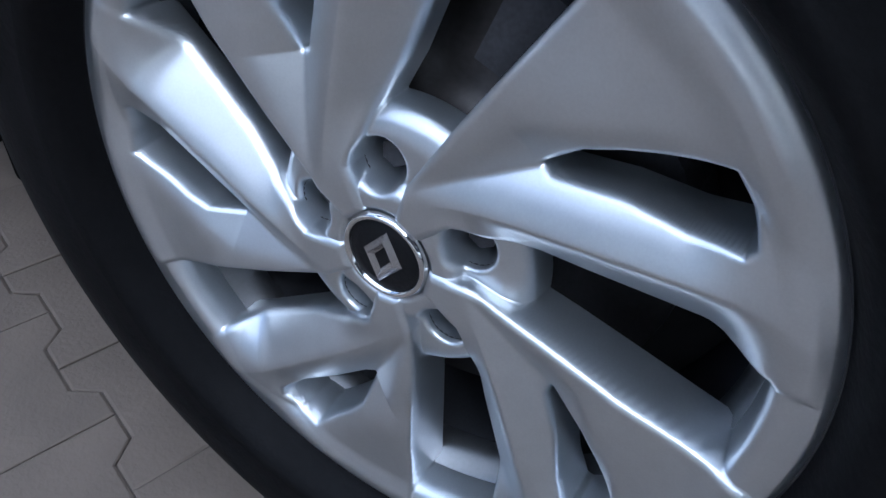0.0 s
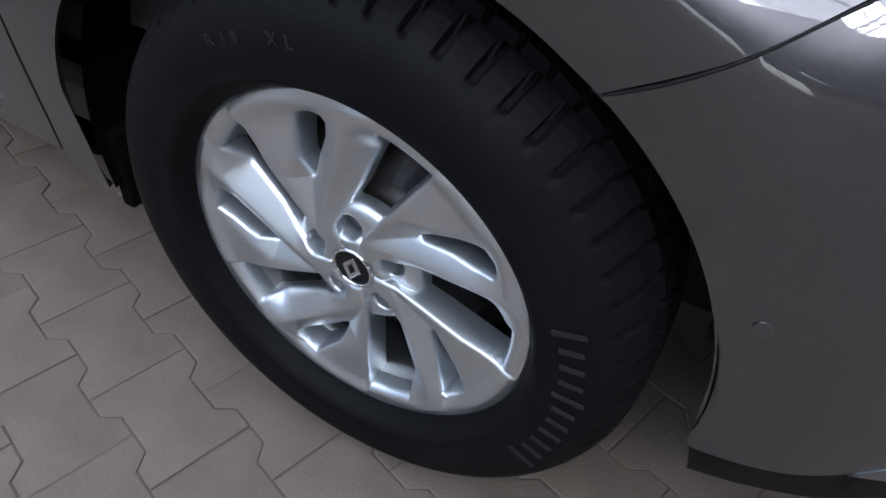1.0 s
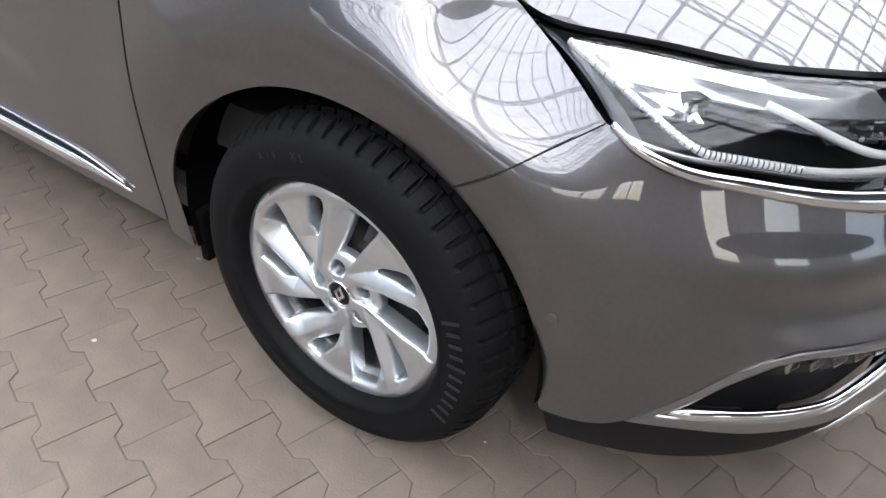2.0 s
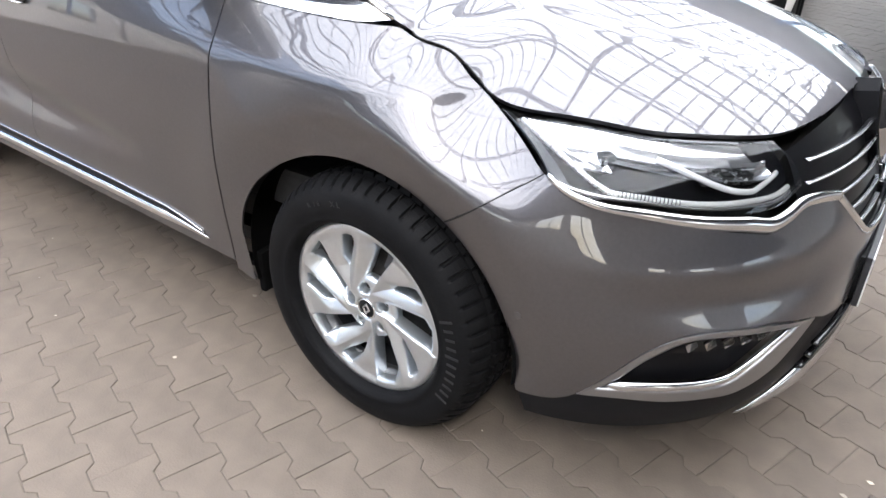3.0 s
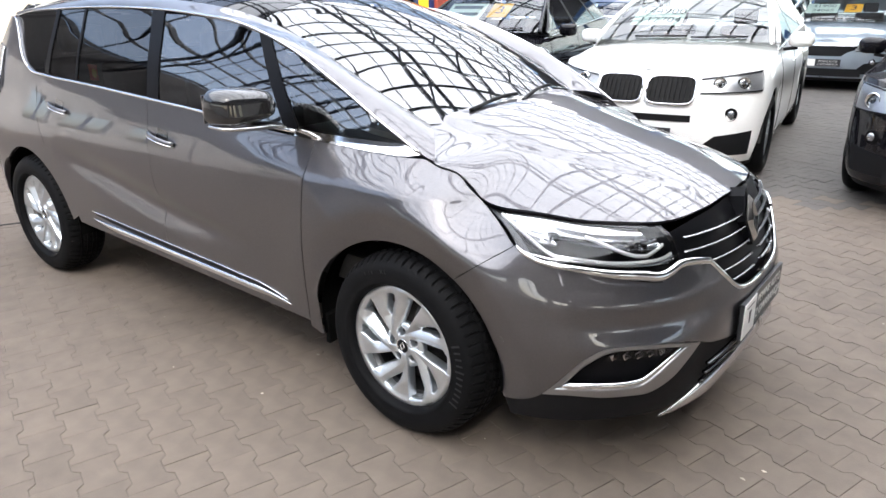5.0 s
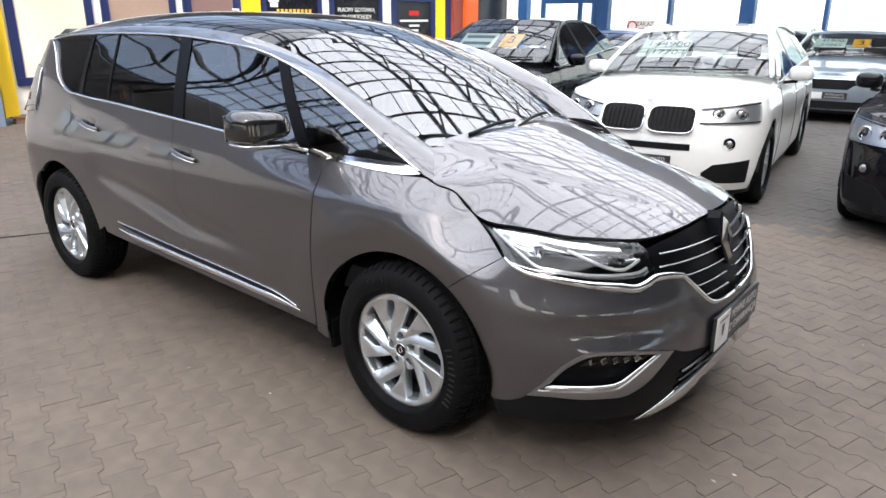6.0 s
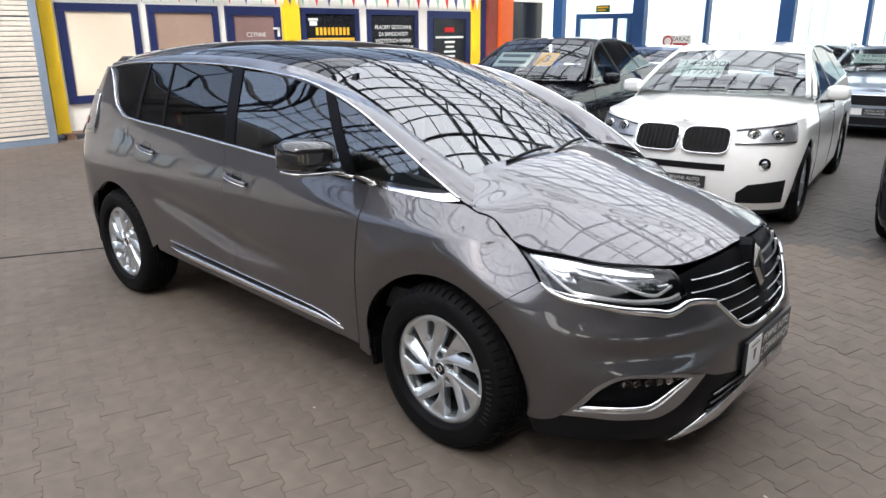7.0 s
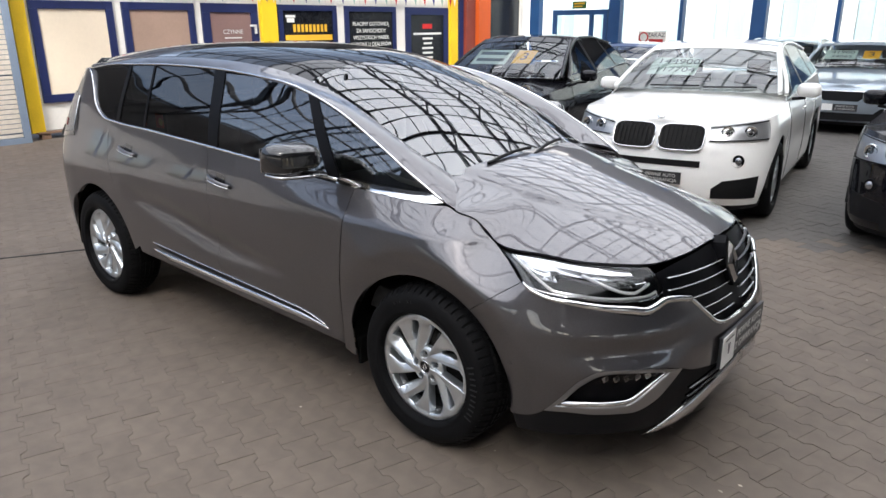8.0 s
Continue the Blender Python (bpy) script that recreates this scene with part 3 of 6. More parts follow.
def arch(cx, cz, r, a0, a1, n=12):
    return [(cx + r * math.cos(radians(a0 + (a1 - a0) * i / (n - 1))), cz + r * math.sin(radians(a0 + (a1 - a0) * i / (n - 1)))) for i in range(n)]


WING_U, WING_V = 110, 56


def wing(u, v):
    """The front wing between the wheel opening and the bonnet's cut line."""
    lo, hi = WING_LOW(u), WING_TOP(WING_ALONG(u))
    x, z = lo + (hi - lo) * v
    x += 0.008 * math.sin(math.pi * v) * max(0.0, 1 - u * 12)
    return E_SKIN(sx(x, z), z)


def wheel_cut(a0, a1, n):
    return [(0.004 + ARCH_RAD(a) * math.cos(radians(a)), 0.347 + ARCH_RAD(a) * math.sin(radians(a))) for a in np.linspace(a0, a1, n)]


WING_LOW = path((-0.5045, 0.300), *wheel_cut(188, 55.5, 13), even=True)
WING_ALONG = smooth_curve((0, 0), (0.27, 0.08), (0.5, 0.26), (0.72, 0.48), (0.85, 0.67), (0.92, 0.77), (1, 1))


def bumper_corner(x, z):
    return (sx(x, z), z)


BUMPER_SEAM = [bumper_corner(x, 0.6930 + (x - 0.2450) * 0.7264) for x in (0.2450, 0.295, 0.345, 0.395, 0.446)]
BUMPER_ARCH = [bumper_corner(x, z) for x, z in wheel_cut(55.8, 2, 14)]
BUMPER_S0 = BUMPER_SEAM[0][0]
BUMPER_TOP = smooth_curve(*BUMPER_SEAM, (0.448, 0.813), (0.506, 0.791), (0.607, 0.776), (0.714, 0.758), (0.829, 0.737), (0.910, 0.725), (0.945, 0.734), (0.987, 0.755), (1.088, 0.750), (1.136, 0.740), (1.205, 0.676), (1.269, 0.621), (1.340, 0.600), (1.40, 0.596))
BUMPER_LOW = smooth_curve(*BUMPER_ARCH, (0.318, 0.290), (0.354, 0.296), (0.425, 0.326), (0.455, 0.351), (0.518, 0.424), (0.598, 0.502), (0.702, 0.541), (0.880, 0.538), (1.058, 0.507), (1.12, 0.484), (1.20, 0.466), (1.30, 0.442), (1.40, 0.427))


def build_people_carrier():
    car = tagged(empty("people_carrier"), "grey metallic people carrier with silver alloy wheels, parked on paving", "car")
    near_far = ((1, "near"), (-1, "far"))
    for flip, _ in near_far:
        # front wing: flat band round the wheel opening, then a shoulder that bends over to the bonnet
        sheet("front_wing", wing, WING_U, WING_V, PAINT, car, flip=flip, thick=0.007)
        # the joint between wing and bumper
        seam = path(*px((0.246, 0.6945), (0.345, 0.7668), (0.444, 0.8388)))
        tube("panel_joint", lambda u: E_SKIN(*seam(u)) + np.array([0, -0.0006, 0]), BLACK_MATT, car, ru=0.001, rv=0.0016, n=16, sides=5, flip=flip)
        # doors
        def door(front, rear):
            def fn(u, v):
                fx = front(v)
                rx = rear(v)
                s = rx[0] + (fx[0] - rx[0]) * u
                z = rx[1] + (fx[1] - rx[1]) * u
                return E_SKIN(s, z)
            return fn
        f_front = path((-0.5067, 0.330), (-0.4817, 0.6), (-0.4622, 0.92), (-0.4532, 1.080))
        f_rear = path((-1.478, 0.375), (-1.492, 0.55), (-1.522, 0.9), (-1.547, 1.05), (-1.576, 1.158))
        d = sheet("front_door", door(f_front, f_rear), 70, 70, PAINT, car, flip=flip)
        r_front = path((-1.481, 0.375), (-1.495, 0.55), (-1.525, 0.9), (-1.550, 1.05), (-1.579, 1.158))
        r_rear = path((-2.37, 0.415), (-2.40, 0.50), (-2.47, 0.66), (-2.58, 0.82), (-2.655, 0.98), (-2.69, 1.12), (-2.72, 1.20))
        d2 = sheet("rear_door", door(r_front, r_rear), 70, 70, PAINT, car, flip=flip)
        # quarter panel
        q_low = path(*arch(-2.884, 0.352, 0.432, 8, 172, 12), (-3.32, 0.36), (sxr(0.5), 0.36), (sxr(0.9), 0.36), (sxr(1.0), 0.36), even=True)
        q_high = path((-2.380, 0.45), (-2.44, 0.60), (-2.50, 0.71), (-2.55, 0.78), (-2.60, 0.85), (-2.65, 0.96), (-2.69, 1.10), (-2.726, 1.205), (-2.86, 1.26), (-2.97, 1.36), (-3.05, 1.46), (-3.12, 1.50), (-3.25, 1.50), (-3.5, 1.5), (sxr(0.9), 1.5), (sxr(1.0), 1.5), even=True)
        sheet("rear_quarter_panel", ruled(q_low, q_high), 60, 30, PAINT, car, flip=flip)
        # sill, its bright strip, and the handle on each door
        foot = path((-2.40, 0.412), (-1.48, 0.371), (-0.507, 0.326))

        def sill(u, v, foot=foot):
            s, z = foot(u)
            return E_SKIN(s, z) + np.array([0, 0.012 + 0.11 * v, -0.070 * math.sin(v * math.pi / 2)])
        sheet("sill", sill, 30, 8, BLACK_PLASTIC, car, flip=flip)
        strip = path((-2.19, 0.470), (-2.10, 0.458), (-1.8, 0.442), (-1.4, 0.424), (-0.95, 0.404), (-0.70, 0.390), (-0.60, 0.378))
        tube("side_strip", on_skin(strip, 0.006), CHROME, car, ru=0.009, rv=0.017, flip=flip, taper=lambda u: min(1, 0.25 + 6 * min(u, 1 - u)))
        strip2 = path((-2.17, 0.495), (-1.8, 0.472), (-1.4, 0.452), (-0.95, 0.428), (-0.70, 0.408))
        tube("side_strip_recess", on_skin(strip2, 0.0), BLACK_PLASTIC, car, ru=0.006, rv=0.010, flip=flip, taper=lambda u: min(1, 0.3 + 6 * min(u, 1 - u)))
        strip3 = path((-2.185, 0.512), (-1.8, 0.489), (-1.4, 0.468), (-0.95, 0.443), (-0.74, 0.424), (-0.62, 0.392))
        tube("side_strip_edge", on_skin(strip3, 0.003), SATIN, car, ru=0.004, rv=0.004, n=50, sides=6, flip=flip)
        for owner, hx, hz in ((d, -1.42, 0.995), (d2, -2.415, 1.05)):
            hl = path((hx - 0.10, 0.0 + hz + 0.012), (hx - 0.06, hz + 0.010), (hx, hz + 0.002), (hx + 0.075, hz - 0.012), (hx + 0.10, hz - 0.018))

            def bow(u, hl=hl):
                s, z = hl(u)
                p = E_SKIN(s, z)
                return p + np.array([0, -0.004 - 0.030 * math.sin(math.pi * u) ** 0.6, 0])
            tube("door_handle", bow, PAINT, owner, ru=0.010, rv=0.012, n=24, flip=flip)
            tube("handle_trim", lambda u, bow=bow: bow(u) + np.array([0, -0.006, -0.009]), CHROME, owner, ru=0.006, rv=0.004, n=24, flip=flip)
            sheet("handle_cup", ruled(path((hx - 0.05, hz - 0.015), (hx + 0.055, hz - 0.03)), path((hx - 0.035, hz + 0.042), (hx + 0.045, hz + 0.030))), 10, 6, BLACK_GLOSS, owner, flip=flip, lift=0.0015, thick=0.001)
        # side glass, pillars, bright surround
        def pane(name, low, high, mat, lift=-0.004, nu=16, nv=12):
            return sheet(name, ruled(low, high), nu, nv, mat, car, flip=flip, lift=lift, thick=0.004)
        pane("quarter_light", path((-0.545, 1.125), (-0.3, 1.112), (-0.065, 1.100)), path((-0.800, 1.440), (-0.60, 1.372), (-0.41, 1.290), (-0.22, 1.195), (-0.055, 1.108)), SIDE_GLASS)
        pane("front_door_glass", path((-1.487, 1.163), (-1.0, 1.138), (-0.625, 1.118)), path((-1.592, 1.532), (-1.3, 1.520), (-1.05, 1.496), (-0.880, 1.462)), SIDE_GLASS)
        pane("rear_door_glass", path((-2.255, 1.198), (-1.9, 1.182), (-1.580, 1.167)), path((-2.325, 1.548), (-2.0, 1.550), (-1.695, 1.543)), DARK_GLASS)
        pane("small_rear_glass", path((-2.575, 1.214), (-2.275, 1.199)), path((-2.61, 1.542), (-2.345, 1.548)), DARK_GLASS)
        pane("rear_quarter_glass", path((-3.150, 1.492), (-3.02, 1.40), (-2.90, 1.285), (-2.78, 1.228), (-2.62, 1.216)), path((-3.160, 1.506), (-3.06, 1.522), (-2.93, 1.532), (-2.8, 1.537), (-2.645, 1.541)), DARK_GLASS)
        for low, high in (((-0.625, 1.116, -0.545, 1.112), (-0.880, 1.466, -0.800, 1.444)), ((-1.580, 1.164, -1.487, 1.159), (-1.695, 1.549, -1.592, 1.540)),
                          ((-2.275, 1.197, -2.255, 1.196), (-2.345, 1.553, -2.325, 1.553)), ((-2.62, 1.214, -2.575, 1.212), (-2.645, 1.547, -2.61, 1.547))):
            pane("window_pillar", path(low[:2], low[2:]), path(high[:2], high[2:]), PILLAR_BLACK, 0.001, 4, 14)
        belt = path((-3.165, 1.500), (-3.04, 1.395), (-2.91, 1.275), (-2.78, 1.218), (-2.62, 1.203), (-2.2, 1.186), (-1.6, 1.158), (-1.0, 1.128), (-0.56, 1.106))
        tube("window_bright_line", on_skin(belt, 0.004), CHROME, car, ru=0.006, rv=0.008, n=90, flip=flip)
        pane("quarter_bright_panel", path((-0.56, 1.090), (-0.35, 1.076), (-0.15, 1.064), (-0.05, 1.061), (0.005, 1.066)), path((-0.56, 1.116), (-0.35, 1.108), (-0.15, 1.103), (-0.06, 1.100), (0.010, 1.068)), CHROME, 0.004)
        rail = path((0.010, 1.070), (-0.060, 1.112), (-0.22, 1.200), (-0.41, 1.298), (-0.60, 1.382), (-0.82, 1.454), (-1.05, 1.504), (-1.3, 1.528), (-1.6, 1.548), (-2.0, 1.558), (-2.6, 1.550), (-2.95, 1.535), (-3.165, 1.508))
        tube("roof_bright_line", on_skin(rail, 0.003), CHROME, car, ru=0.005, rv=0.006, n=110, flip=flip)
        # pillar and roof rail band
        edge = GLASS_EDGE

        def band(u, v, rail=rail, edge=edge):
            if u < 0.025:
                a = np.array([0.054, -0.760, 1.046]) * (1 - u / 0.025) + E_SKIN(*rail(0)) * (u / 0.025)
            else:
                a = E_SKIN(*rail((u - 0.025) / 0.975))
            b = edge(max(0, u - 0.025) / 0.975)
            t = v * math.pi / 2
            k = min(1, u / 0.06)
            p = np.array([a[0] + (b[0] - a[0]) * v, a[1] + (b[1] - a[1]) * (1 - math.cos(t)) ** 0.8, a[2] + (b[2] - a[2]) * math.sin(t) ** 0.9])
            line = a + (b - a) * v + np.array([0.02, -0.010, 0.022]) * math.sin(math.pi * v)
            return line + (p - line) * max(0.0, k) ** 2 * min(1, max(0, (u - 0.1) / 0.3))
        sheet("roof_pillar", band, 120, 14, PAINT, car, flip=flip, center=(-1.3, 0, 1.0))
        # front bumper half with its corner lamp recess
        def bumper(u, v):
            s = BUMPER_S0 + (1.40 - BUMPER_S0) * u ** 1.9
            lo, hi = BUMPER_LOW(s), BUMPER_TOP(s)
            z = lo + (hi - lo) * v
            p = E_SKIN(s, z)
            if s > 0.3:
                hollow = 0.020 * bump_fn(z, 0.590, 0.045) * bump_fn(s, 0.85, 0.25)
                ridge = 0.010 * bump_fn(z, 0.672, 0.040) * bump_fn(s, 0.85, 0.35)
                p = p - np.array([0.6, -0.8, 0]) * (hollow - ridge)
            return p
        sheet("front_bumper", bumper, 190, 60, PAINT, car, flip=flip)
        apron_low = path((0.348, 0.213), (0.55, 0.226), (0.714, 0.238), (0.928, 0.233), (1.04, 0.230), (1.22, 0.235), (1.40, 0.24))
        apron_high = path((0.318, 0.287), (0.354, 0.293), (0.425, 0.323), (0.455, 0.347), (0.55, 0.354), (0.66, 0.352), (0.758, 0.354), (0.847, 0.356), (0.928, 0.392), (0.996, 0.443), (1.058, 0.497), (1.12, 0.480), (1.20, 0.462), (1.30, 0.438), (1.40, 0.423))
        sheet("bumper_apron", ruled(apron_low, apron_high), 90, 18, BLACK_PLASTIC, car, flip=flip, lift=-0.010)
        out_top = path((0.452, 0.349), (0.518, 0.423), (0.598, 0.501), (0.702, 0.540), (0.880, 0.537), (1.062, 0.505), even=True)
        in_top = path((0.492, 0.378), (0.533, 0.415), (0.604, 0.484), (0.704, 0.529), (0.880, 0.525), (0.995, 0.508), even=True)
        out_low = path((0.452, 0.348), (0.550, 0.357), (0.660, 0.355), (0.758, 0.357), (0.847, 0.360), (0.928, 0.396), (0.996, 0.447), (1.062, 0.504), even=True)
        in_low = path((0.492, 0.377), (0.580, 0.383), (0.666, 0.386), (0.750, 0.390), (0.812, 0.400), (0.875, 0.438), (0.930, 0.473), (0.995, 0.507), even=True)
        sheet("fog_lamp_recess", ruled(in_low, in_top), 40, 12, PILLAR_BLACK, car, flip=flip, lift=-0.030, thick=0.0)

        def rim_of(a, b, deep):
            """A frame strip that turns inwards at its inner edge."""
            return lambda u, v: E_SKIN(*(a(u) + (b(u) - a(u)) * min(v * 1.6, 1.0))) + np.array([-0.6, 0.8, 0.0]) * deep * max(0.0, (v - 0.6) / 0.4) ** 1.5
        sheet("fog_frame_top", rim_of(out_top, in_top, 0.028), 60, 8, GREY_SATIN, car, flip=flip, lift=0.002, thick=0.004)
        sheet("fog_frame", rim_of(out_low, in_low, 0.020), 60, 8, GREY_SATIN, car, flip=flip, lift=0.002, thick=0.004)
        blade = path((0.515, 0.389), (0.590, 0.396), (0.666, 0.399), (0.750, 0.403), (0.812, 0.413), (0.862, 0.440), (0.915, 0.472), (0.978, 0.503), even=True)
        tube("fog_bright_blade", on_skin(blade, -0.004), CHROME, car, ru=0.011, rv=0.014, n=70, sides=12, flip=flip, taper=lambda u: min(1, 0.35 + 12 * u) * (1 - 0.62 * u))
        fogl = sheet("fog_lamp", ruled(path((0.655, 0.486), (0.76, 0.492), (0.95, 0.492)), path((0.70, 0.520), (0.80, 0.522), (0.97, 0.507))), 20, 4, CLEAR, car, flip=flip, lift=-0.012, thick=0.0)
        for k in range(5):
            p = E_SKIN(0.71 + 0.048 * k, 0.504)
            bm = bmesh.new()
            box_bm(bm, -0.006, 0.006, -0.016, 0.010, -0.011, 0.011, 0.002)
            o = part("led_reflector", bm, SLAT_CHROME, fogl)
            o.matrix_local = pose(p[0] - 0.016, (p[1] + 0.012) * flip, p[2], 0, 0, -35 * flip) @ pose(0, 0, 0, 25 * flip, 0, 0)
        # head lamp: housing, reflector bowls, light guide, cover
        h_low = path((0.420, 0.842), (0.448, 0.826), (0.506, 0.809), (0.622, 0.792), (0.758, 0.775), (0.850, 0.771), (0.942, 0.776), (1.000, 0.800))
        def lamp(u, v, h_low=h_low, sink=0.0):
            a = E_SKIN(*h_low(u))
            e = HOOD_EDGE(0.50 + 0.30 * u) + np.array([0.004, -0.004, -0.012])
            t = v * math.pi / 2
            p = np.array([a[0] + (e[0] - a[0]) * (1 - math.cos(t)) * 0.55 + (e[0] - a[0]) * v * 0.45, a[1] + (e[1] - a[1]) * ((1 - math.cos(t)) * 0.55 + v * 0.45), a[2] + (e[2] - a[2]) * (math.sin(t) * 0.55 + v * 0.45)])
            return p + sink * np.array([-0.65, 0.65, -0.25])
        lampo = sheet("headlight", lambda u, v: lamp(u, v, sink=0.055), 30, 14, PILLAR_BLACK, car, flip=flip, thick=0.0)
        sheet("lamp_cover", lamp, 30, 14, CLEAR, lampo, flip=flip, thick=0.006)
        sheet("corner_panel", lambda u, v: lamp(0.005 + 0.10 * u * (1 - 0.4 * v), 0.06 + 0.88 * v, sink=0.014 + 0.012 * u), 8, 14, LAMP_GREY, lampo, flip=flip, thick=0.003)
        guide = lambda u: lamp(0.085 + 0.86 * u ** 1.25, 0.13 + 0.74 * max(0, 1 - u * 3.6) ** 1.7, sink=0.012)
        tube("light_guide", guide, LAMP_STRIP, lampo, ru=0.0055, rv=0.0065, n=90, flip=flip)
        for k in range(34):
            u = 0.03 + 0.0155 * k
            c = guide(u)
            d = guide(u + 0.004) - guide(u - 0.004)
            bm = bmesh.new()
            bmesh.ops.create_cone(bm, cap_ends=True, segments=10, radius1=0.0075, radius2=0.0075, depth=0.0022)
            o = part("guide_rib", bm, LAMP_WHITE, lampo)
            d[1] *= flip
            o.matrix_local = Matrix.Translation((c[0], c[1] * flip, c[2])) @ Vector(d).to_track_quat("Z", "Y").to_matrix().to_4x4()
        guide2 = lambda u: lamp(0.05 + 0.90 * u, 0.03 + 0.05 * math.sin(math.pi * u), sink=0.014)
        tube("lower_light_guide", guide2, SATIN, lampo, ru=0.004, rv=0.005, n=60, flip=flip)
        wave = lambda u: lamp(0.50 + 0.42 * u, 0.62 - 0.38 * math.sin(min(1, u * 1.5) * math.pi / 2) ** 1.3 + 0.16 * max(0, u - 0.7) / 0.3, sink=0.014)
        tube("inner_light_guide", wave, LAMP_STRIP, lampo, ru=0.005, rv=0.007, n=50, flip=flip)
        sheet("upper_reflector", lambda u, v: lamp(0.12 + 0.74 * u, 0.60 - 0.06 * u + (0.32 + 0.02 * u) * v, sink=0.020 + 0.010 * math.sin(math.pi * v)), 30, 8, LAMP_WHITE, lampo, flip=flip, thick=0.004)
        sheet("reflector_bowl", lambda u, v: lamp(0.14 + 0.15 * u, 0.36 + 0.24 * v, sink=0.022 + 0.02 * math.sin(math.pi * u) * math.sin(math.pi * v)), 12, 8, LAMP_WHITE, lampo, flip=flip, thick=0.004)
        sheet("inner_reflector", lambda u, v: lamp(0.62 + 0.30 * u, 0.34 + 0.22 * v, sink=0.030 + 0.015 * math.sin(math.pi * v)), 16, 6, LAMP_WHITE, lampo, flip=flip, thick=0.004)
        sheet("lamp_shelf", lambda u, v: lamp(0.30 + 0.62 * u, 0.50 - 0.16 * u + 0.04 * v, sink=0.018 + 0.010 * v), 30, 3, LAMP_SILVER, lampo, flip=flip, thick=0.003)
        for uu, vv, big in ((0.30, 0.50, 0.015), (0.72, 0.40, 0.012), (0.80, 0.40, 0.012)):
            c = lamp(uu, vv, sink=0.030)
            bm = bmesh.new()
            box_bm(bm, -big, big, -big, big, -big, big, 0.003)
            o = part("led_cube", bm, BLACK_GLOSS, lampo)
            o.matrix_local = pose(c[0], c[1] * flip, c[2], 0, 0, -40 * flip)
            ln = lathe("led_lens", [(0.0, -0.004), (big * 0.5, -0.002), (big * 0.75, 0.003)], LAMP_WHITE, o, n=16)
            ln.matrix_local = pose(big * 0.6, -big * 0.8 * flip, 0, 0, 0, 25 * flip)
        under = path((0.414, 0.841), (0.452, 0.820), (0.506, 0.801), (0.612, 0.785), (0.73, 0.767), (0.838, 0.754), (0.915, 0.744), (0.95, 0.752), (0.99, 0.766), (1.06, 0.764), (1.128, 0.750))
        tube("headlight_bright_trim", on_skin(under, 0.004), CHROME, car, ru=0.010, rv=0.013, n=90, flip=flip, taper=lambda u: 0.48 + 0.90 * min(u / 0.6, 1) - 0.35 * max(0.0, u - 0.75) / 0.25)
        # bonnet half edge to middle is one panel over both sides, see below
        # grille slats and frame
        for k, (z, y0) in enumerate(((0.838, 0.475), (0.796, 0.49), (0.745, 0.385), (0.695, 0.32), (0.650, 0.255))):
            sl = path((sy(y0, z), z), (sy(y0 * 0.5, z - 0.004), z - 0.004), (sy(0.05, z - 0.006), z - 0.006))
            tube("grille_slat", on_skin(sl, -0.008), SLAT_CHROME, car, ru=0.008, rv=0.0026, n=24, flip=flip)
        gf = path((1.128, 0.750), (1.165, 0.716), (1.210, 0.674), (1.269, 0.624), (1.335, 0.606), (1.40, 0.602))
        tube("grille_frame", on_skin(gf, 0.004), CHROME, car, ru=0.008, rv=0.010, n=50, flip=flip)
        sheet("grille_panel", ruled(path((sy(0.49, 0.735), 0.735), (sy(0.36, 0.705), 0.705), (sy(0.2, 0.60), 0.60), (1.40, 0.595)), path((sy(0.50, 0.865), 0.868), (sy(0.40, 0.882), 0.882), (sy(0.2, 0.895), 0.895), (1.40, 0.90))), 30, 16, PILLAR_BLACK, car, flip=flip, lift=-0.028, thick=0.0)
        for k, dz in enumerate((0.0, -0.038, -0.076)):
            sl = path((sy(0.44, 0.40 + dz), 0.40 + dz), (sy(0.25, 0.42 + dz * 0.6), 0.420 + dz * 0.6), (1.40, 0.422 + dz * 0.4))
            tube("lower_grille_slat", on_skin(sl, -0.004), BLACK_GLOSS, car, ru=0.012, rv=0.006, n=24, flip=flip)
        skid = path((sy(0.545, 0.205), 0.205), (sy(0.49, 0.243), 0.243), (sy(0.40, 0.292), 0.292), (sy(0.28, 0.340), 0.340), (1.40, 0.385))
        tube("skid_bar", on_skin(skid, 0.006), SATIN, car, ru=0.014, rv=0.032, n=50, sides=12, flip=flip, taper=lambda u: min(1, 0.10 + 2.2 * u))
        # parking sensor and tow flap outline
        p = E_SKIN(sx(0.437, 0.520), 0.520)
        p = p + np.array([0, -0.0008, 0])
        bm = bmesh.new()
        bmesh.ops.create_cone(bm, cap_ends=True, segments=20, radius1=0.0105, radius2=0.0095, depth=0.003, matrix=pose(p[0], p[1] * flip, p[2], 90, 0, 0))
        part("parking_sensor", bm, PAINT, car)
        # wheel housing
        def front_housing(u, v):
            a = 189 - 194 * u
            r = ARCH_RAD(a) + 0.003 + 0.012 * min(1, 6 * v)
            return np.array([0.004 + r * math.cos(radians(a)), -0.892 + 0.33 * v, 0.347 + r * math.sin(radians(a))])
        sheet("wheel_housing", front_housing, 60, 8, LINER, car, flip=flip, thick=0.0, center=(0.004, 0, 0.347))
        rear_housing = lambda u, v: np.array([-2.884 + 0.436 * math.cos(math.pi * (1.05 - 1.08 * u)), -0.895 + 0.33 * v, 0.352 + 0.436 * math.sin(math.pi * (1.05 - 1.08 * u))])
        sheet("wheel_housing", rear_housing, 30, 4, LINER, car, flip=flip, thick=0.0, center=(-2.884, 0, 0.347))
        bm = bmesh.new()
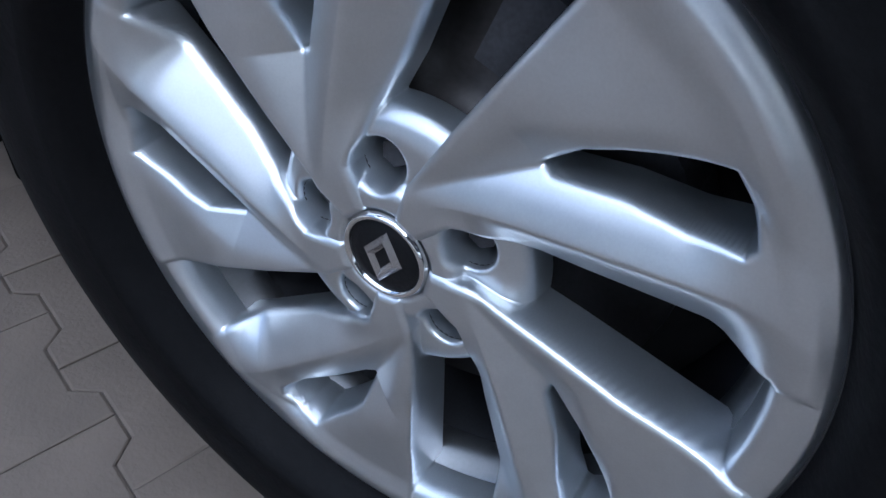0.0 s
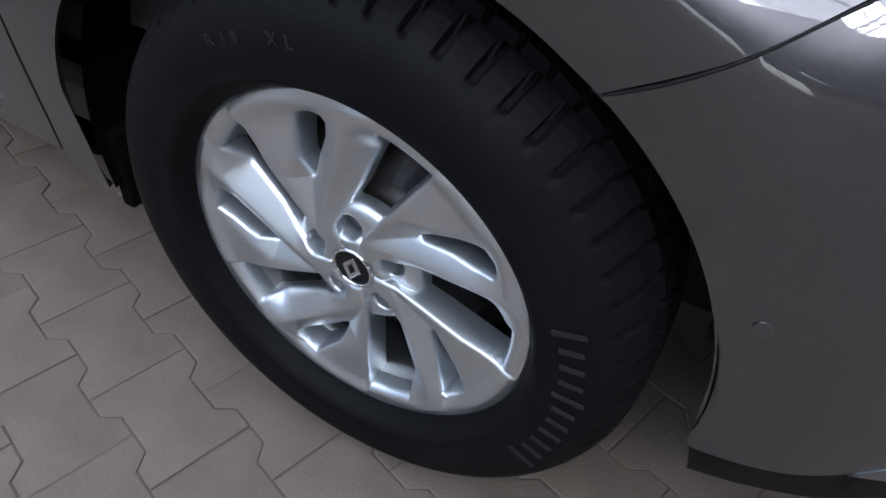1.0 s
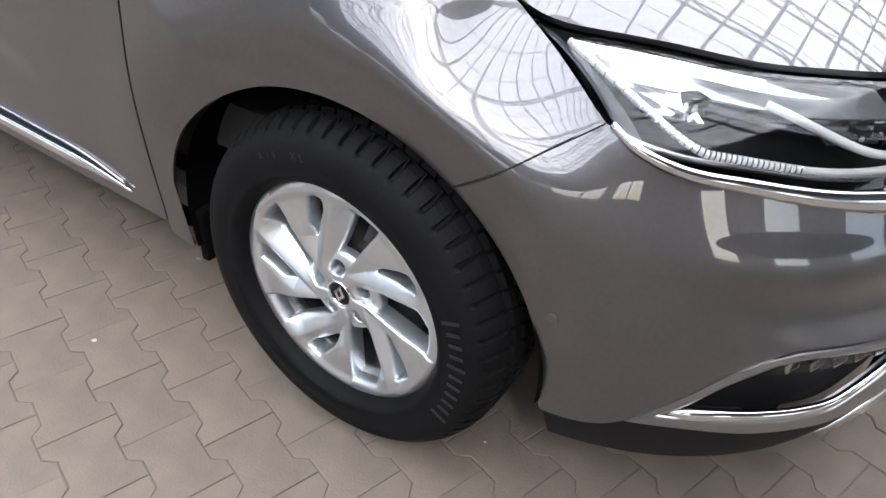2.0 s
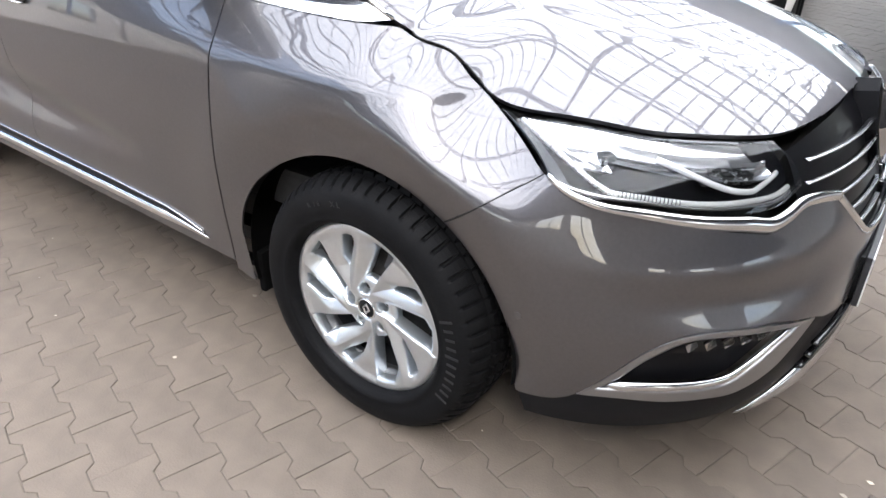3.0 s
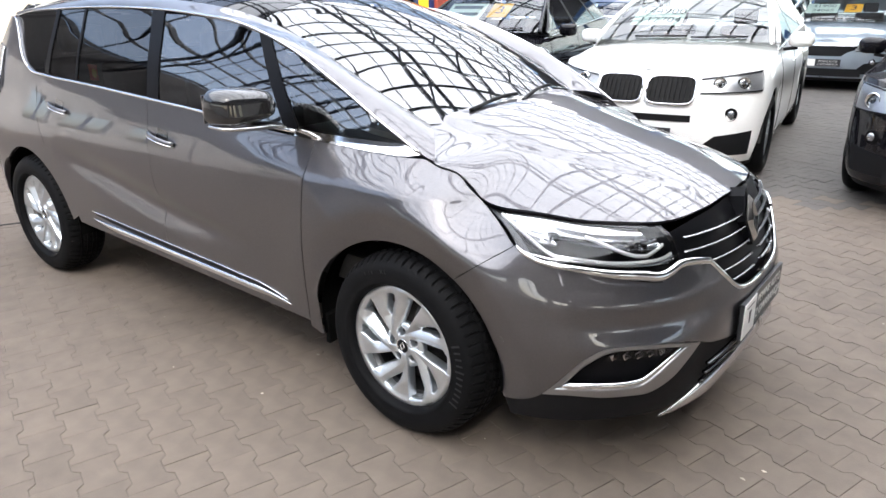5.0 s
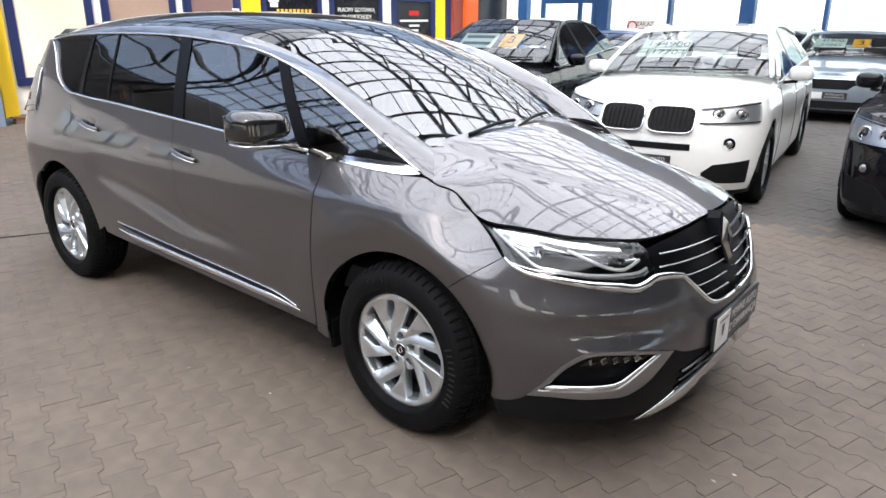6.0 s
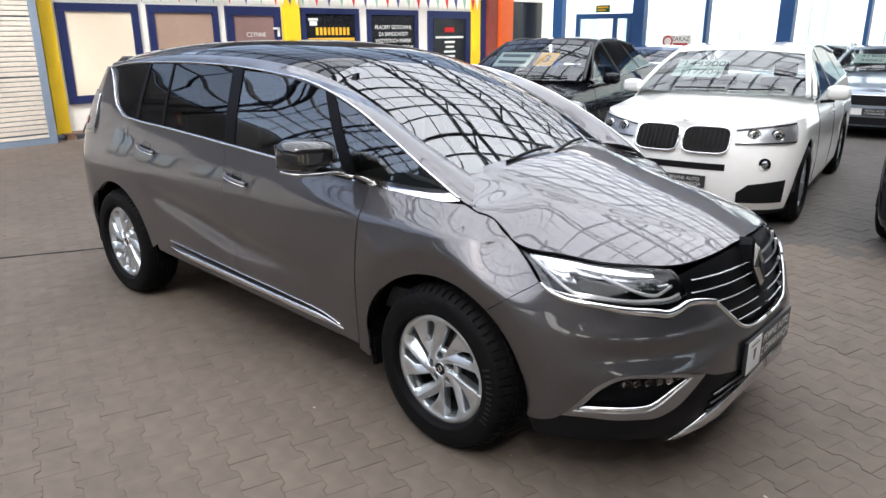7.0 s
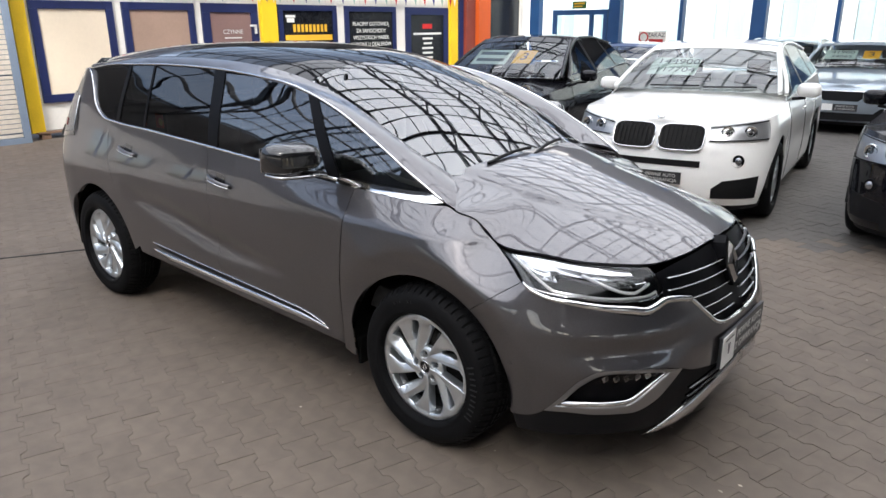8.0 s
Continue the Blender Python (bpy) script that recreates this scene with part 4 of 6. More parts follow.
        box_bm(bm, -0.455, -0.432, -0.875 if flip > 0 else 0.70, -0.70 if flip > 0 else 0.875, 0.225, 0.36, 0.006)
        part("mud_flap", bm, LINER, car)
        # door mirror
        mir = new("door_mirror")
        mir.parent = car
        mir.matrix_local = pose(-0.645, -1.045 * flip, 1.205)
        bm = bmesh.new()
        bmesh.ops.create_uvsphere(bm, u_segments=48, v_segments=28, radius=1.0)
        for v in bm.verts:
            c = v.co
            x = math.copysign(abs(c.x) ** 0.8, c.x) * 0.120
            y = math.copysign(abs(c.y) ** 0.6, c.y) * 0.135
            z = math.copysign(abs(c.z) ** 0.62, c.z) * 0.074
            if x < 0:
                x *= 0.35
            z *= 1.0 - 0.16 * (y * flip / 0.135)
            if z < 0:
                z *= 0.78
            x += 0.25 * max(0, -z) * (1 if x > 0 else 0)
            v.co = (x - 0.02, y, z + 0.012)
        part("mirror_cap", bm, BLACK_GLOSS, mir, "gloss black mirror cap", smooth=True)
        tube("mirror_trim", path((-0.030, -0.112, -0.046), (0.055, -0.100, -0.050), (0.088, -0.02, -0.055), (0.080, 0.08, -0.064), (0.062, 0.150, -0.076)), SATIN, mir, ru=0.013, rv=0.009, n=40, flip=flip)
        tube("mirror_arm", path((0.02, 0.03, -0.058), (0.03, 0.09, -0.064), (0.03, 0.150, -0.076)), BLACK_PLASTIC, mir, ru=0.045, rv=0.014, n=16, flip=flip)
        box("mirror_glass", -0.064, -0.060, -0.115, 0.105, -0.04, 0.065, CHROME, mir, bevel=0.001)
        # tail lamp wrap
        tl = sheet("tail_lamp", ruled(path((-3.175, 1.105), (-3.3, 1.085), (-3.8, 1.05), (-4.2, 1.03)), path((-3.190, 1.330), (-3.3, 1.345), (-3.8, 1.30), (-4.2, 1.25))), 24, 10, LAMP_SILVER, car, flip=flip, lift=0.006)
        sheet("red_band", ruled(path((-3.30, 1.125), (-3.5, 1.11), (-3.8, 1.09), (-4.2, 1.08)), path((-3.32, 1.170), (-3.5, 1.16), (-3.8, 1.14), (-4.2, 1.13))), 20, 3, RED_LENS, tl, flip=flip, lift=0.012, thick=0.004)
        sheet("lamp_foot", ruled(path((-3.16, 1.072), (-3.3, 1.052), (-3.8, 1.02), (-4.2, 1.00)), path((-3.175, 1.102), (-3.3, 1.082), (-3.8, 1.047), (-4.2, 1.027))), 24, 3, BLACK_GLOSS, tl, flip=flip, lift=0.006)
        tube("lamp_bright_edge", on_skin(path((-3.165, 1.10), (-3.170, 1.20), (-3.185, 1.33)), 0.008), CHROME, tl, ru=0.006, rv=0.006, n=20, flip=flip)

    # bonnet: one panel, edge to edge, with a raised middle
    def bonnet(u, v):
        w = 1 - abs(v - 0.5) * 2
        e, c = HOOD_EDGE(u), HOOD_MID(u)
        x, y = e[0] + (c[0] - e[0]) * w ** 1.1, e[1] * (1 - w)
        return np.array([x, y if v < 0.5 else -y, hood_height(x, y)])
    sheet("bonnet", bonnet, 96, 96, PAINT, car, center=(-0.1, 0, 0.5))

    for flip in (1, -1):
        tube("panel_joint", lambda u: HOOD_EDGE(0.03 + 0.46 * u) + np.array([0.0, -0.003, -0.0005]), BLACK_MATT, car, ru=0.0026, rv=0.0022, n=60, sides=6, flip=flip)

    # windscreen and the glass roof
    def top(u, v):
        side = -1 if v < 0.5 else 1
        w = 1 - abs(v - 0.5) * 2
        e, c = GLASS_EDGE(u), GLASS_MID(u)
        f = 1 - (1 - w) ** (2.2 + 1.2 * min(max((u - 0.36) / 0.12, 0), 1))
        return np.array([e[0] + (c[0] - e[0]) * f, (e[1] + (c[1] - e[1]) * w) * (1 if side < 0 else -1), e[2] + (c[2] - e[2]) * f])
    sheet("windscreen", top, 40, 40, SHIELD, car, u0=0.0, u1=0.40, thick=0.004, center=(-1, 0, 0.8))
    sheet("roof_glass", top, 30, 40, ROOF_BLACK, car, u0=0.402, u1=0.72, center=(-1, 0, 0.8))
    sheet("roof_panel", top, 24, 40, PAINT, car, u0=0.722, u1=1.0, center=(-1, 0, 0.8))
    tailgate = lambda u, v: np.array([-3.22 - 0.50 * v ** 0.7, 1.2 * (u - 0.5) * (1 + 0.25 * v), 1.57 - 0.55 * v])
    sheet("tailgate_glass", tailgate, 12, 12, DARK_GLASS, car)
    tailg2 = lambda u, v: np.array([-3.60 - 0.10 * math.sin(v * 2.6), 1.1 * (u - 0.5), 1.02 - 0.8 * v])
    sheet("tailgate", tailg2, 12, 12, PAINT, car)
    # wipers
    for v0, v1 in ((0.20, 0.52), (0.50, 0.80)):
        wl = lambda u, v0=v0, v1=v1: top(0.016 + 0.016 * math.sin(math.pi * u * 0.6), v0 + (v1 - v0) * u) + np.array([0.012, 0, 0.014])
        tube("wiper", wl, BLACK_PLASTIC, car, ru=0.009, rv=0.008, n=24)
    sheet("cowl", lambda u, v: top(0.012 * v, 0.14 + 0.72 * u) + np.array([0.05 * (1 - v), 0, -0.028 * (1 - v) + 0.004]), 30, 3, BLACK_PLASTIC, car, center=(-1, 0, 0.8), thick=0.0)
    # emblem: a plain upright lozenge
    bm = bmesh.new()
    o4 = [(0.0, 0.092), (0.048, 0.0), (0.0, -0.092), (-0.048, 0.0)]
    i4 = [(0.0, 0.050), (0.022, 0.0), (0.0, -0.050), (-0.022, 0.0)]
    vo = [bm.verts.new((0.0, y, z)) for y, z in o4]
    vm = [bm.verts.new((0.016, (y + b) / 2, (z + c) / 2)) for (y, z), (b, c) in zip(o4, i4)]
    vi = [bm.verts.new((0.008, y, z)) for y, z in i4]
    for i in range(4):
        j = (i + 1) % 4
        bm.faces.new((vo[i], vo[j], vm[j], vm[i]))
        bm.faces.new((vm[i], vm[j], vi[j], vi[i]))
    emb = part("bonnet_emblem", bm, EMBLEM, car)
    emb.matrix_local = pose(0.950, 0, 0.806, 0, -14, 0)
    bm = bmesh.new()
    ring = [(0.0, 0.122), (0.030, 0.095), (0.058, 0.0), (0.026, -0.080), (0.0, -0.108), (-0.026, -0.080), (-0.058, 0.0), (-0.030, 0.095)]
    back = [bm.verts.new((-0.060, y, z)) for y, z in ring]
    face = [bm.verts.new((-0.004, y * 0.94, z * 0.95)) for y, z in ring]
    bm.faces.new(face)
    for i in range(8):
        bm.faces.new((back[i], back[(i + 1) % 8], face[(i + 1) % 8], face[i]))
    part("emblem_base", bm, PILLAR_BLACK, emb)
    # display plate on the bumper
    pl = box("display_plate", 1.020, 1.034, -0.262, 0.262, 0.428, 0.566, PLATE_DARK, car, "dark display plate with a white end field", 0.003)
    box("plate_field", 1.0345, 1.0375, -0.262, -0.115, 0.430, 0.564, PLATE_WHITE, pl, bevel=0.001)
    box("plate_holder", 0.985, 1.019, -0.245, 0.245, 0.435, 0.555, BLACK_PLASTIC, car)
    words("plate_words", "PEWNE AUTO", 0.050, pose(1.0352, 0.075, 0.523, 90, 0, 90), MARK_GREY, pl)
    words("plate_words", "Z GWARANCJA", 0.050, pose(1.0352, 0.075, 0.470, 90, 0, 90), MARK_GREY, pl)
    bm = bmesh.new()
    for (y, z, s) in ((-0.188, 0.500, 0.016), (-0.196, 0.517, 0.008), (-0.180, 0.517, 0.008), (-0.188, 0.482, 0.010)):
        box_bm(bm, 1.0378, 1.0388, y - s * 0.6, y + s * 0.6, z - s * 0.7, z + s * 0.7)
    box_bm(bm, 1.0378, 1.0388, -0.235, -0.140, 0.541, 0.545)
    part("plate_mark", bm, PLATE_DARK, pl)
    # underbody, cabin floor, seats, dashboard
    box("underbody", -3.6, 0.80, -0.60, 0.60, 0.22, 0.56, BLACK_MATT, car, bevel=0.05)
    box("under_tray", 0.42, 0.66, -0.62, 0.62, 0.19, 0.24, BLACK_MATT, car, bevel=0.02)
    box("floor_tray", -2.42, -0.46, -0.66, 0.66, 0.20, 0.26, BLACK_MATT, car, bevel=0.02)
    box("cabin_floor", -3.5, -0.2, -0.80, 0.80, 0.50, 0.62, CABIN, car, bevel=0.02)
    box("engine_bay", -0.15, 0.80, -0.56, 0.56, 0.5, 0.80, BLACK_MATT, car, bevel=0.04)
    bm = bmesh.new()
    box_bm(bm, -0.78, -0.02, -0.72, 0.72, 0.72, 1.075, 0.03)
    part("dashboard", bm, DASH, car)
    for sxx in (-1.5, -2.3, -3.0):
        for syy in (-0.38, 0.38):
            bm = bmesh.new()
            box_bm(bm, sxx - 0.05, sxx + 0.45, syy - 0.25, syy + 0.25, 0.62, 0.88, 0.06)
            box_bm(bm, sxx - 0.16, sxx + 0.02, syy - 0.24, syy + 0.24, 0.80, 1.26, 0.06)
            box_bm(bm, sxx - 0.15, sxx - 0.04, syy - 0.13, syy + 0.13, 1.28, 1.44, 0.04)
            part("seat", bm, CABIN, car, smooth=True)
    st = lathe("steering_wheel", [(0.165, 0.0), (0.178, -0.012), (0.19, 0.0), (0.178, 0.012), (0.165, 0.0)], CABIN, car, n=40)
    st.matrix_local = pose(-0.85, 0.38, 1.02, 0, 0, 90) @ pose(0, 0, 0, 25, 0, 0)
    for flip in (1, -1):
        tube("pillar_trim", path((-0.61, -0.735, 1.345), (-0.50, -0.725, 1.235), (-0.42, -0.715, 1.165), (-0.34, -0.700, 1.120), (-0.22, -0.685, 1.098), (-0.10, -0.67, 1.085)), CABIN_LIGHT, car, ru=0.012, rv=0.012, n=30, flip=flip)
    # small orange square and ochre disc just inside the rear door glass
    card = box("orange_square", -2.235, -2.150, -0.792, -0.789, 1.195, 1.275, SQUARE_ORANGE, car, "small orange square with an ochre disc at the rear window", 0.001)
    disc = lathe("ochre_disc", [(0.0, -0.001), (0.022, -0.001), (0.024, 0.0)], DISC_OCHRE, card, n=24)
    disc.location = (-2.180, -0.7925, 1.232)
    # wheels
    for nm, mk, x, y, turn in (("front_wheel", True, 0.002, -0.928, 0), ("rear_wheel", False, -2.884, -0.918, 31)):
        build_wheel(nm, pose(x, y, 0.3625, 0, turn, -1.0 if x > -1 else 0), mk, car)
        build_wheel(nm, pose(x, -y, 0.3625, 0, turn, 180), False, car)
    return car


def sxr(q):
    return E_XR - 1.25 * q


WING_TOP = path((-0.4510, 1.080), (-0.35, 1.074), (-0.22, 1.066), (-0.10, 1.060), (-0.01, 1.058), (0.020, 1.056), *[(x - 0.001, hood_height(x, y) - 0.0025) for x, y in (HOOD_SIDE[0], HOOD_SIDE[2], HOOD_SIDE[4], HOOD_SIDE[6])], (0.345, 0.886), (0.443, 0.840))
GLASS_EDGE = path((-0.112, -0.578, 1.136), (-0.34, -0.612, 1.252), (-0.56, -0.612, 1.355), (-0.78, -0.605, 1.442), (-1.00, -0.605, 1.508), (-1.25, -0.612, 1.556), (-1.6, -0.622, 1.588), (-2.1, -0.628, 1.602), (-2.6, -0.628, 1.590), (-3.0, -0.625, 1.56), (-3.25, -0.62, 1.535), even=True)
GLASS_MID = path((-0.02, 0.0, 1.120), (-0.30, 0.0, 1.275), (-0.55, 0.0, 1.405), (-0.80, 0.0, 1.505), (-1.05, 0.0, 1.585), (-1.3, 0.0, 1.635), (-1.65, 0.0, 1.667), (-2.1, 0.0, 1.680), (-2.65, 0.0, 1.664), (-3.1, 0.0, 1.625), (-3.35, 0.0, 1.59), even=True)
SQUARE_ORANGE = material("orange square", (0.62, 0.10, 0.02), 0.6)
DISC_OCHRE = material("ochre disc", (0.70, 0.42, 0.05), 0.6)
RED_LENS = material("red lamp lens", (0.25, 0.01, 0.012), 0.1, 0.0, 1.0)
build_people_carrier()


# ---- the hall ----
CONCRETE = material("ground bed", (0.122, 0.102, 0.084), 0.9, var=0.25, scale=1.2, bump=0.3)
PAVER = material("concrete paver", (0.146, 0.118, 0.094), 0.75, var=0.24, scale=0.9, bump=0.35, bump_scale=160, rand=0.045, rough_var=0.1)
# same stone in a darker tone that stands for shade among parked cars
BAY_PAVER = material("shade-toned bay paver", (0.094, 0.086, 0.078), 0.72, var=0.24, scale=0.9, bump=0.35, bump_scale=160, rough_var=0.1)
BLUE_STEEL = material("blue painted steel", (0.02, 0.075, 0.20), 0.4, var=0.12, scale=3)
NAVY = material("navy painted frame", (0.014, 0.022, 0.085), 0.4, var=0.12, scale=6)
YELLOW = material("yellow painted post", (0.85, 0.55, 0.02), 0.45, var=0.08, scale=4)
ORANGE = material("orange painted post", (0.62, 0.11, 0.02), 0.45, var=0.08, scale=4)
BRICKRED = material("dark red panel", (0.22, 0.045, 0.03), 0.5, var=0.15, scale=4)
WHITE_WALL = material("white painted wall", (0.78, 0.76, 0.70), 0.6, var=0.05, scale=2, bump=0.05)
CREAM = material("cream blind", (0.74, 0.64, 0.50), 0.55, var=0.04, scale=2)
TAUPE = material("brown blind", (0.33, 0.23, 0.18), 0.35, var=0.08, scale=2)
MAUVE = material("mauve door panel", (0.24, 0.15, 0.135), 0.35, var=0.08, scale=2)
POSTER = material("black poster", (0.012, 0.013, 0.016), 0.2, var=0.3, scale=3)
PRINT = material("white print", (0.75, 0.75, 0.72), 0.6)
PRINT_Y = material("yellow print", (0.80, 0.45, 0.03), 0.6)
PRINT_R = material("red print", (0.5, 0.02, 0.02), 0.6)
SLAT = material("cream roller slats", (0.66, 0.60, 0.52), 0.5, var=0.14, scale=1.5)
GREY_FRAME = material("blue grey frame", (0.20, 0.25, 0.32), 0.5, var=0.1, scale=4)
TRUSS = material("dark steel truss", (0.035, 0.042, 0.055), 0.5, 0.2, var=0.2, scale=2)
ROOF_SHEET = material("grey roof sheeting", (0.16, 0.16, 0.17), 0.6, var=0.1, scale=0.5)
UPPER_WALL = material("dark upper wall", (0.05, 0.05, 0.055), 0.75, var=0.2, scale=1.0)
FACADE = material("pale rendered facade", (0.88, 0.88, 0.86), 0.8, var=0.05, scale=0.6)
WINDOW_BLUE = material("facade window", (0.55, 0.68, 0.72), 0.1, 0.0, 0.3, var=0.1, scale=1)
PALE_WALL = material("pale rendered wall", (0.52, 0.50, 0.48), 0.75, var=0.12, scale=0.8, bump=0.15)
LITTER = material("pale scraps", (0.42, 0.37, 0.30), 0.8, rand=0.5)
PALLET = material("weathered pallet wood", (0.22, 0.13, 0.08), 0.8, var=0.3, scale=12, bump=0.4)

def build_ground():
    g = tagged(new("ground"), "grey brown interlocking concrete paving of the hall", "paving", kind="structure")
    bm = bmesh.new()
    box_bm(bm, -400, 400, -400, 400, -0.5, -0.0034)
    part("bedding", bm, CONCRETE, g)
    # one I-shaped stone, 200 x 165 mm, laid in columns offset by half a length
    L, wide, slim, gap, ch = 0.2, 0.0825, 0.0575, 0.0010, 0.0026
    def outline(inset):
        a, w, n = L / 2 - gap - inset, wide - gap - inset, slim - gap - inset
        k0, k1 = 0.039 , 0.061
        return [(-a, -w), (-k1, -w), (-k0, -n), (k0, -n), (k1, -w), (a, -w), (a, w), (k1, w), (k0, n), (-k0, n), (-k1, w), (-a, w)]
    lo, hi = outline(0.0), outline(ch)
    n = 12
    sv = [(x, y, -0.012) for x, y in lo] + [(x, y, -0.0014) for x, y in lo] + [(x, y, 0.0) for x, y in hi]
    sf = [tuple(2 * n + i for i in range(n))]
    for r in range(2):
        for i in range(n):
            j = (i + 1) % n
            sf.append((r * n + i, r * n + j, (r + 1) * n + j, (r + 1) * n + i))
    stone = bpy.data.meshes.new("paver")
    stone.from_pydata(sv, [], sf)
    stone.materials.append(PAVER)
    ang = radians(-18.0)
    ca, sa = math.cos(ang), math.sin(ang)
    rnd = random.Random(4)
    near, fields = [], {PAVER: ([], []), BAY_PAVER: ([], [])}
    for col in range(-105, 145):
        for row in range(-95, 85):
            u, v = row * L + (L / 2 if col % 2 else 0) + 0.07, col * 0.14 + 0.055
            x, y = ca * u - sa * v, sa * u + ca * v
            if not (-10.88 < x < 9.35 and -7.9 < y < 15.85):
                continue
            dz = max(-0.0012, rnd.gauss(0, 0.0007))
            tx, ty = rnd.gauss(0, 0.004), rnd.gauss(0, 0.004)
            near_patch = -1.35 < x < 1.15 and -1.75 < y < -0.45
            near.append((not near_patch, x, y, dz, tx, ty))
    count = 0
    for far, x, y, dz, tx, ty in sorted(near):
        if not far and count < 300:
            o = new("paver", stone)
            o.parent = g
            o.matrix_local = Matrix.Translation((x, y, dz)) @ Matrix.Rotation(ang, 4, "Z") @ Euler((tx, ty, 0)).to_matrix().to_4x4()
            count += 1
        else:
            # bay pavers along the glazed wall are darker: shade between cars put in colour
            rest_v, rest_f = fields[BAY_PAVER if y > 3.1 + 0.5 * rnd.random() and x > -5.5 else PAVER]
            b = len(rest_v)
            for px, py, pz in sv:
                rest_v.append((x + ca * px - sa * py, y + sa * px + ca * py, pz + dz + tx * py - ty * px))
            rest_f.extend(tuple(b + i for i in f) for f in sf)
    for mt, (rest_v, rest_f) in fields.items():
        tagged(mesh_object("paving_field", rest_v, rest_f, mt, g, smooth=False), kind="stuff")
    # drain joint across the yard
    bm = bmesh.new()
    box_bm(bm, -0.9, 0.9, -0.012, 0.012, -0.01, 0.004, 0.002)
    o = part("drain_edge", bm, BLACK_MATT, g)
    o.matrix_local = pose(-4.35, -1.1, 0, 0, 0, 62)
    # scattered scraps and grit
    bm = bmesh.new()
    for k in range(150):
        x, y = rnd.uniform(-6, 4.5), rnd.uniform(-3.6, 3.4)
        r = 0.003 + 0.010 * rnd.random() ** 3
        a0 = rnd.uniform(0, 6.3)
        pts = [bm.verts.new((x + r * rnd.uniform(0.5, 1.5) * math.cos(a0 + i * 1.256), y + r * rnd.uniform(0.4, 1.1) * math.sin(a0 + i * 1.256), 0.0035 + 0.003 * rnd.random())) for i in range(5)]
        bm.faces.new(pts)
    tagged(part("scraps", bm, LITTER, g), kind="stuff")
    return g


def slab(name, x0, x1, y0, y1, z0, z1, mat, label, category):
    return tagged(box(name, x0, x1, y0, y1, z0, z1, mat, bevel=0.0), label, category, kind="structure")


def framed_panel(name, y0, y1, z0, z1, fr, panel, label, category, x=-10.9, deep=0.05, parts=None):
    """A framed window, door or poster field on the office wall, facing +x."""
    th = tagged(empty(name, pose(x, 0, 0)), label, category)
    for a, b, c, d, nm in ((y0, y1, z1 - fr, z1, "frame_top"), (y0, y1, z0, z0 + fr, "frame_bottom"), (y0, y0 + fr, z0 + fr, z1 - fr, "frame_side"), (y1 - fr, y1, z0 + fr, z1 - fr, "frame_side")):
        box(nm, 0.0, deep, a, b, c, d, NAVY, th, bevel=0.006)
    box("panel", 0.0, deep * 0.45, y0 + fr, y1 - fr, z0 + fr, z1 - fr, panel, th, bevel=0.0)
    return th


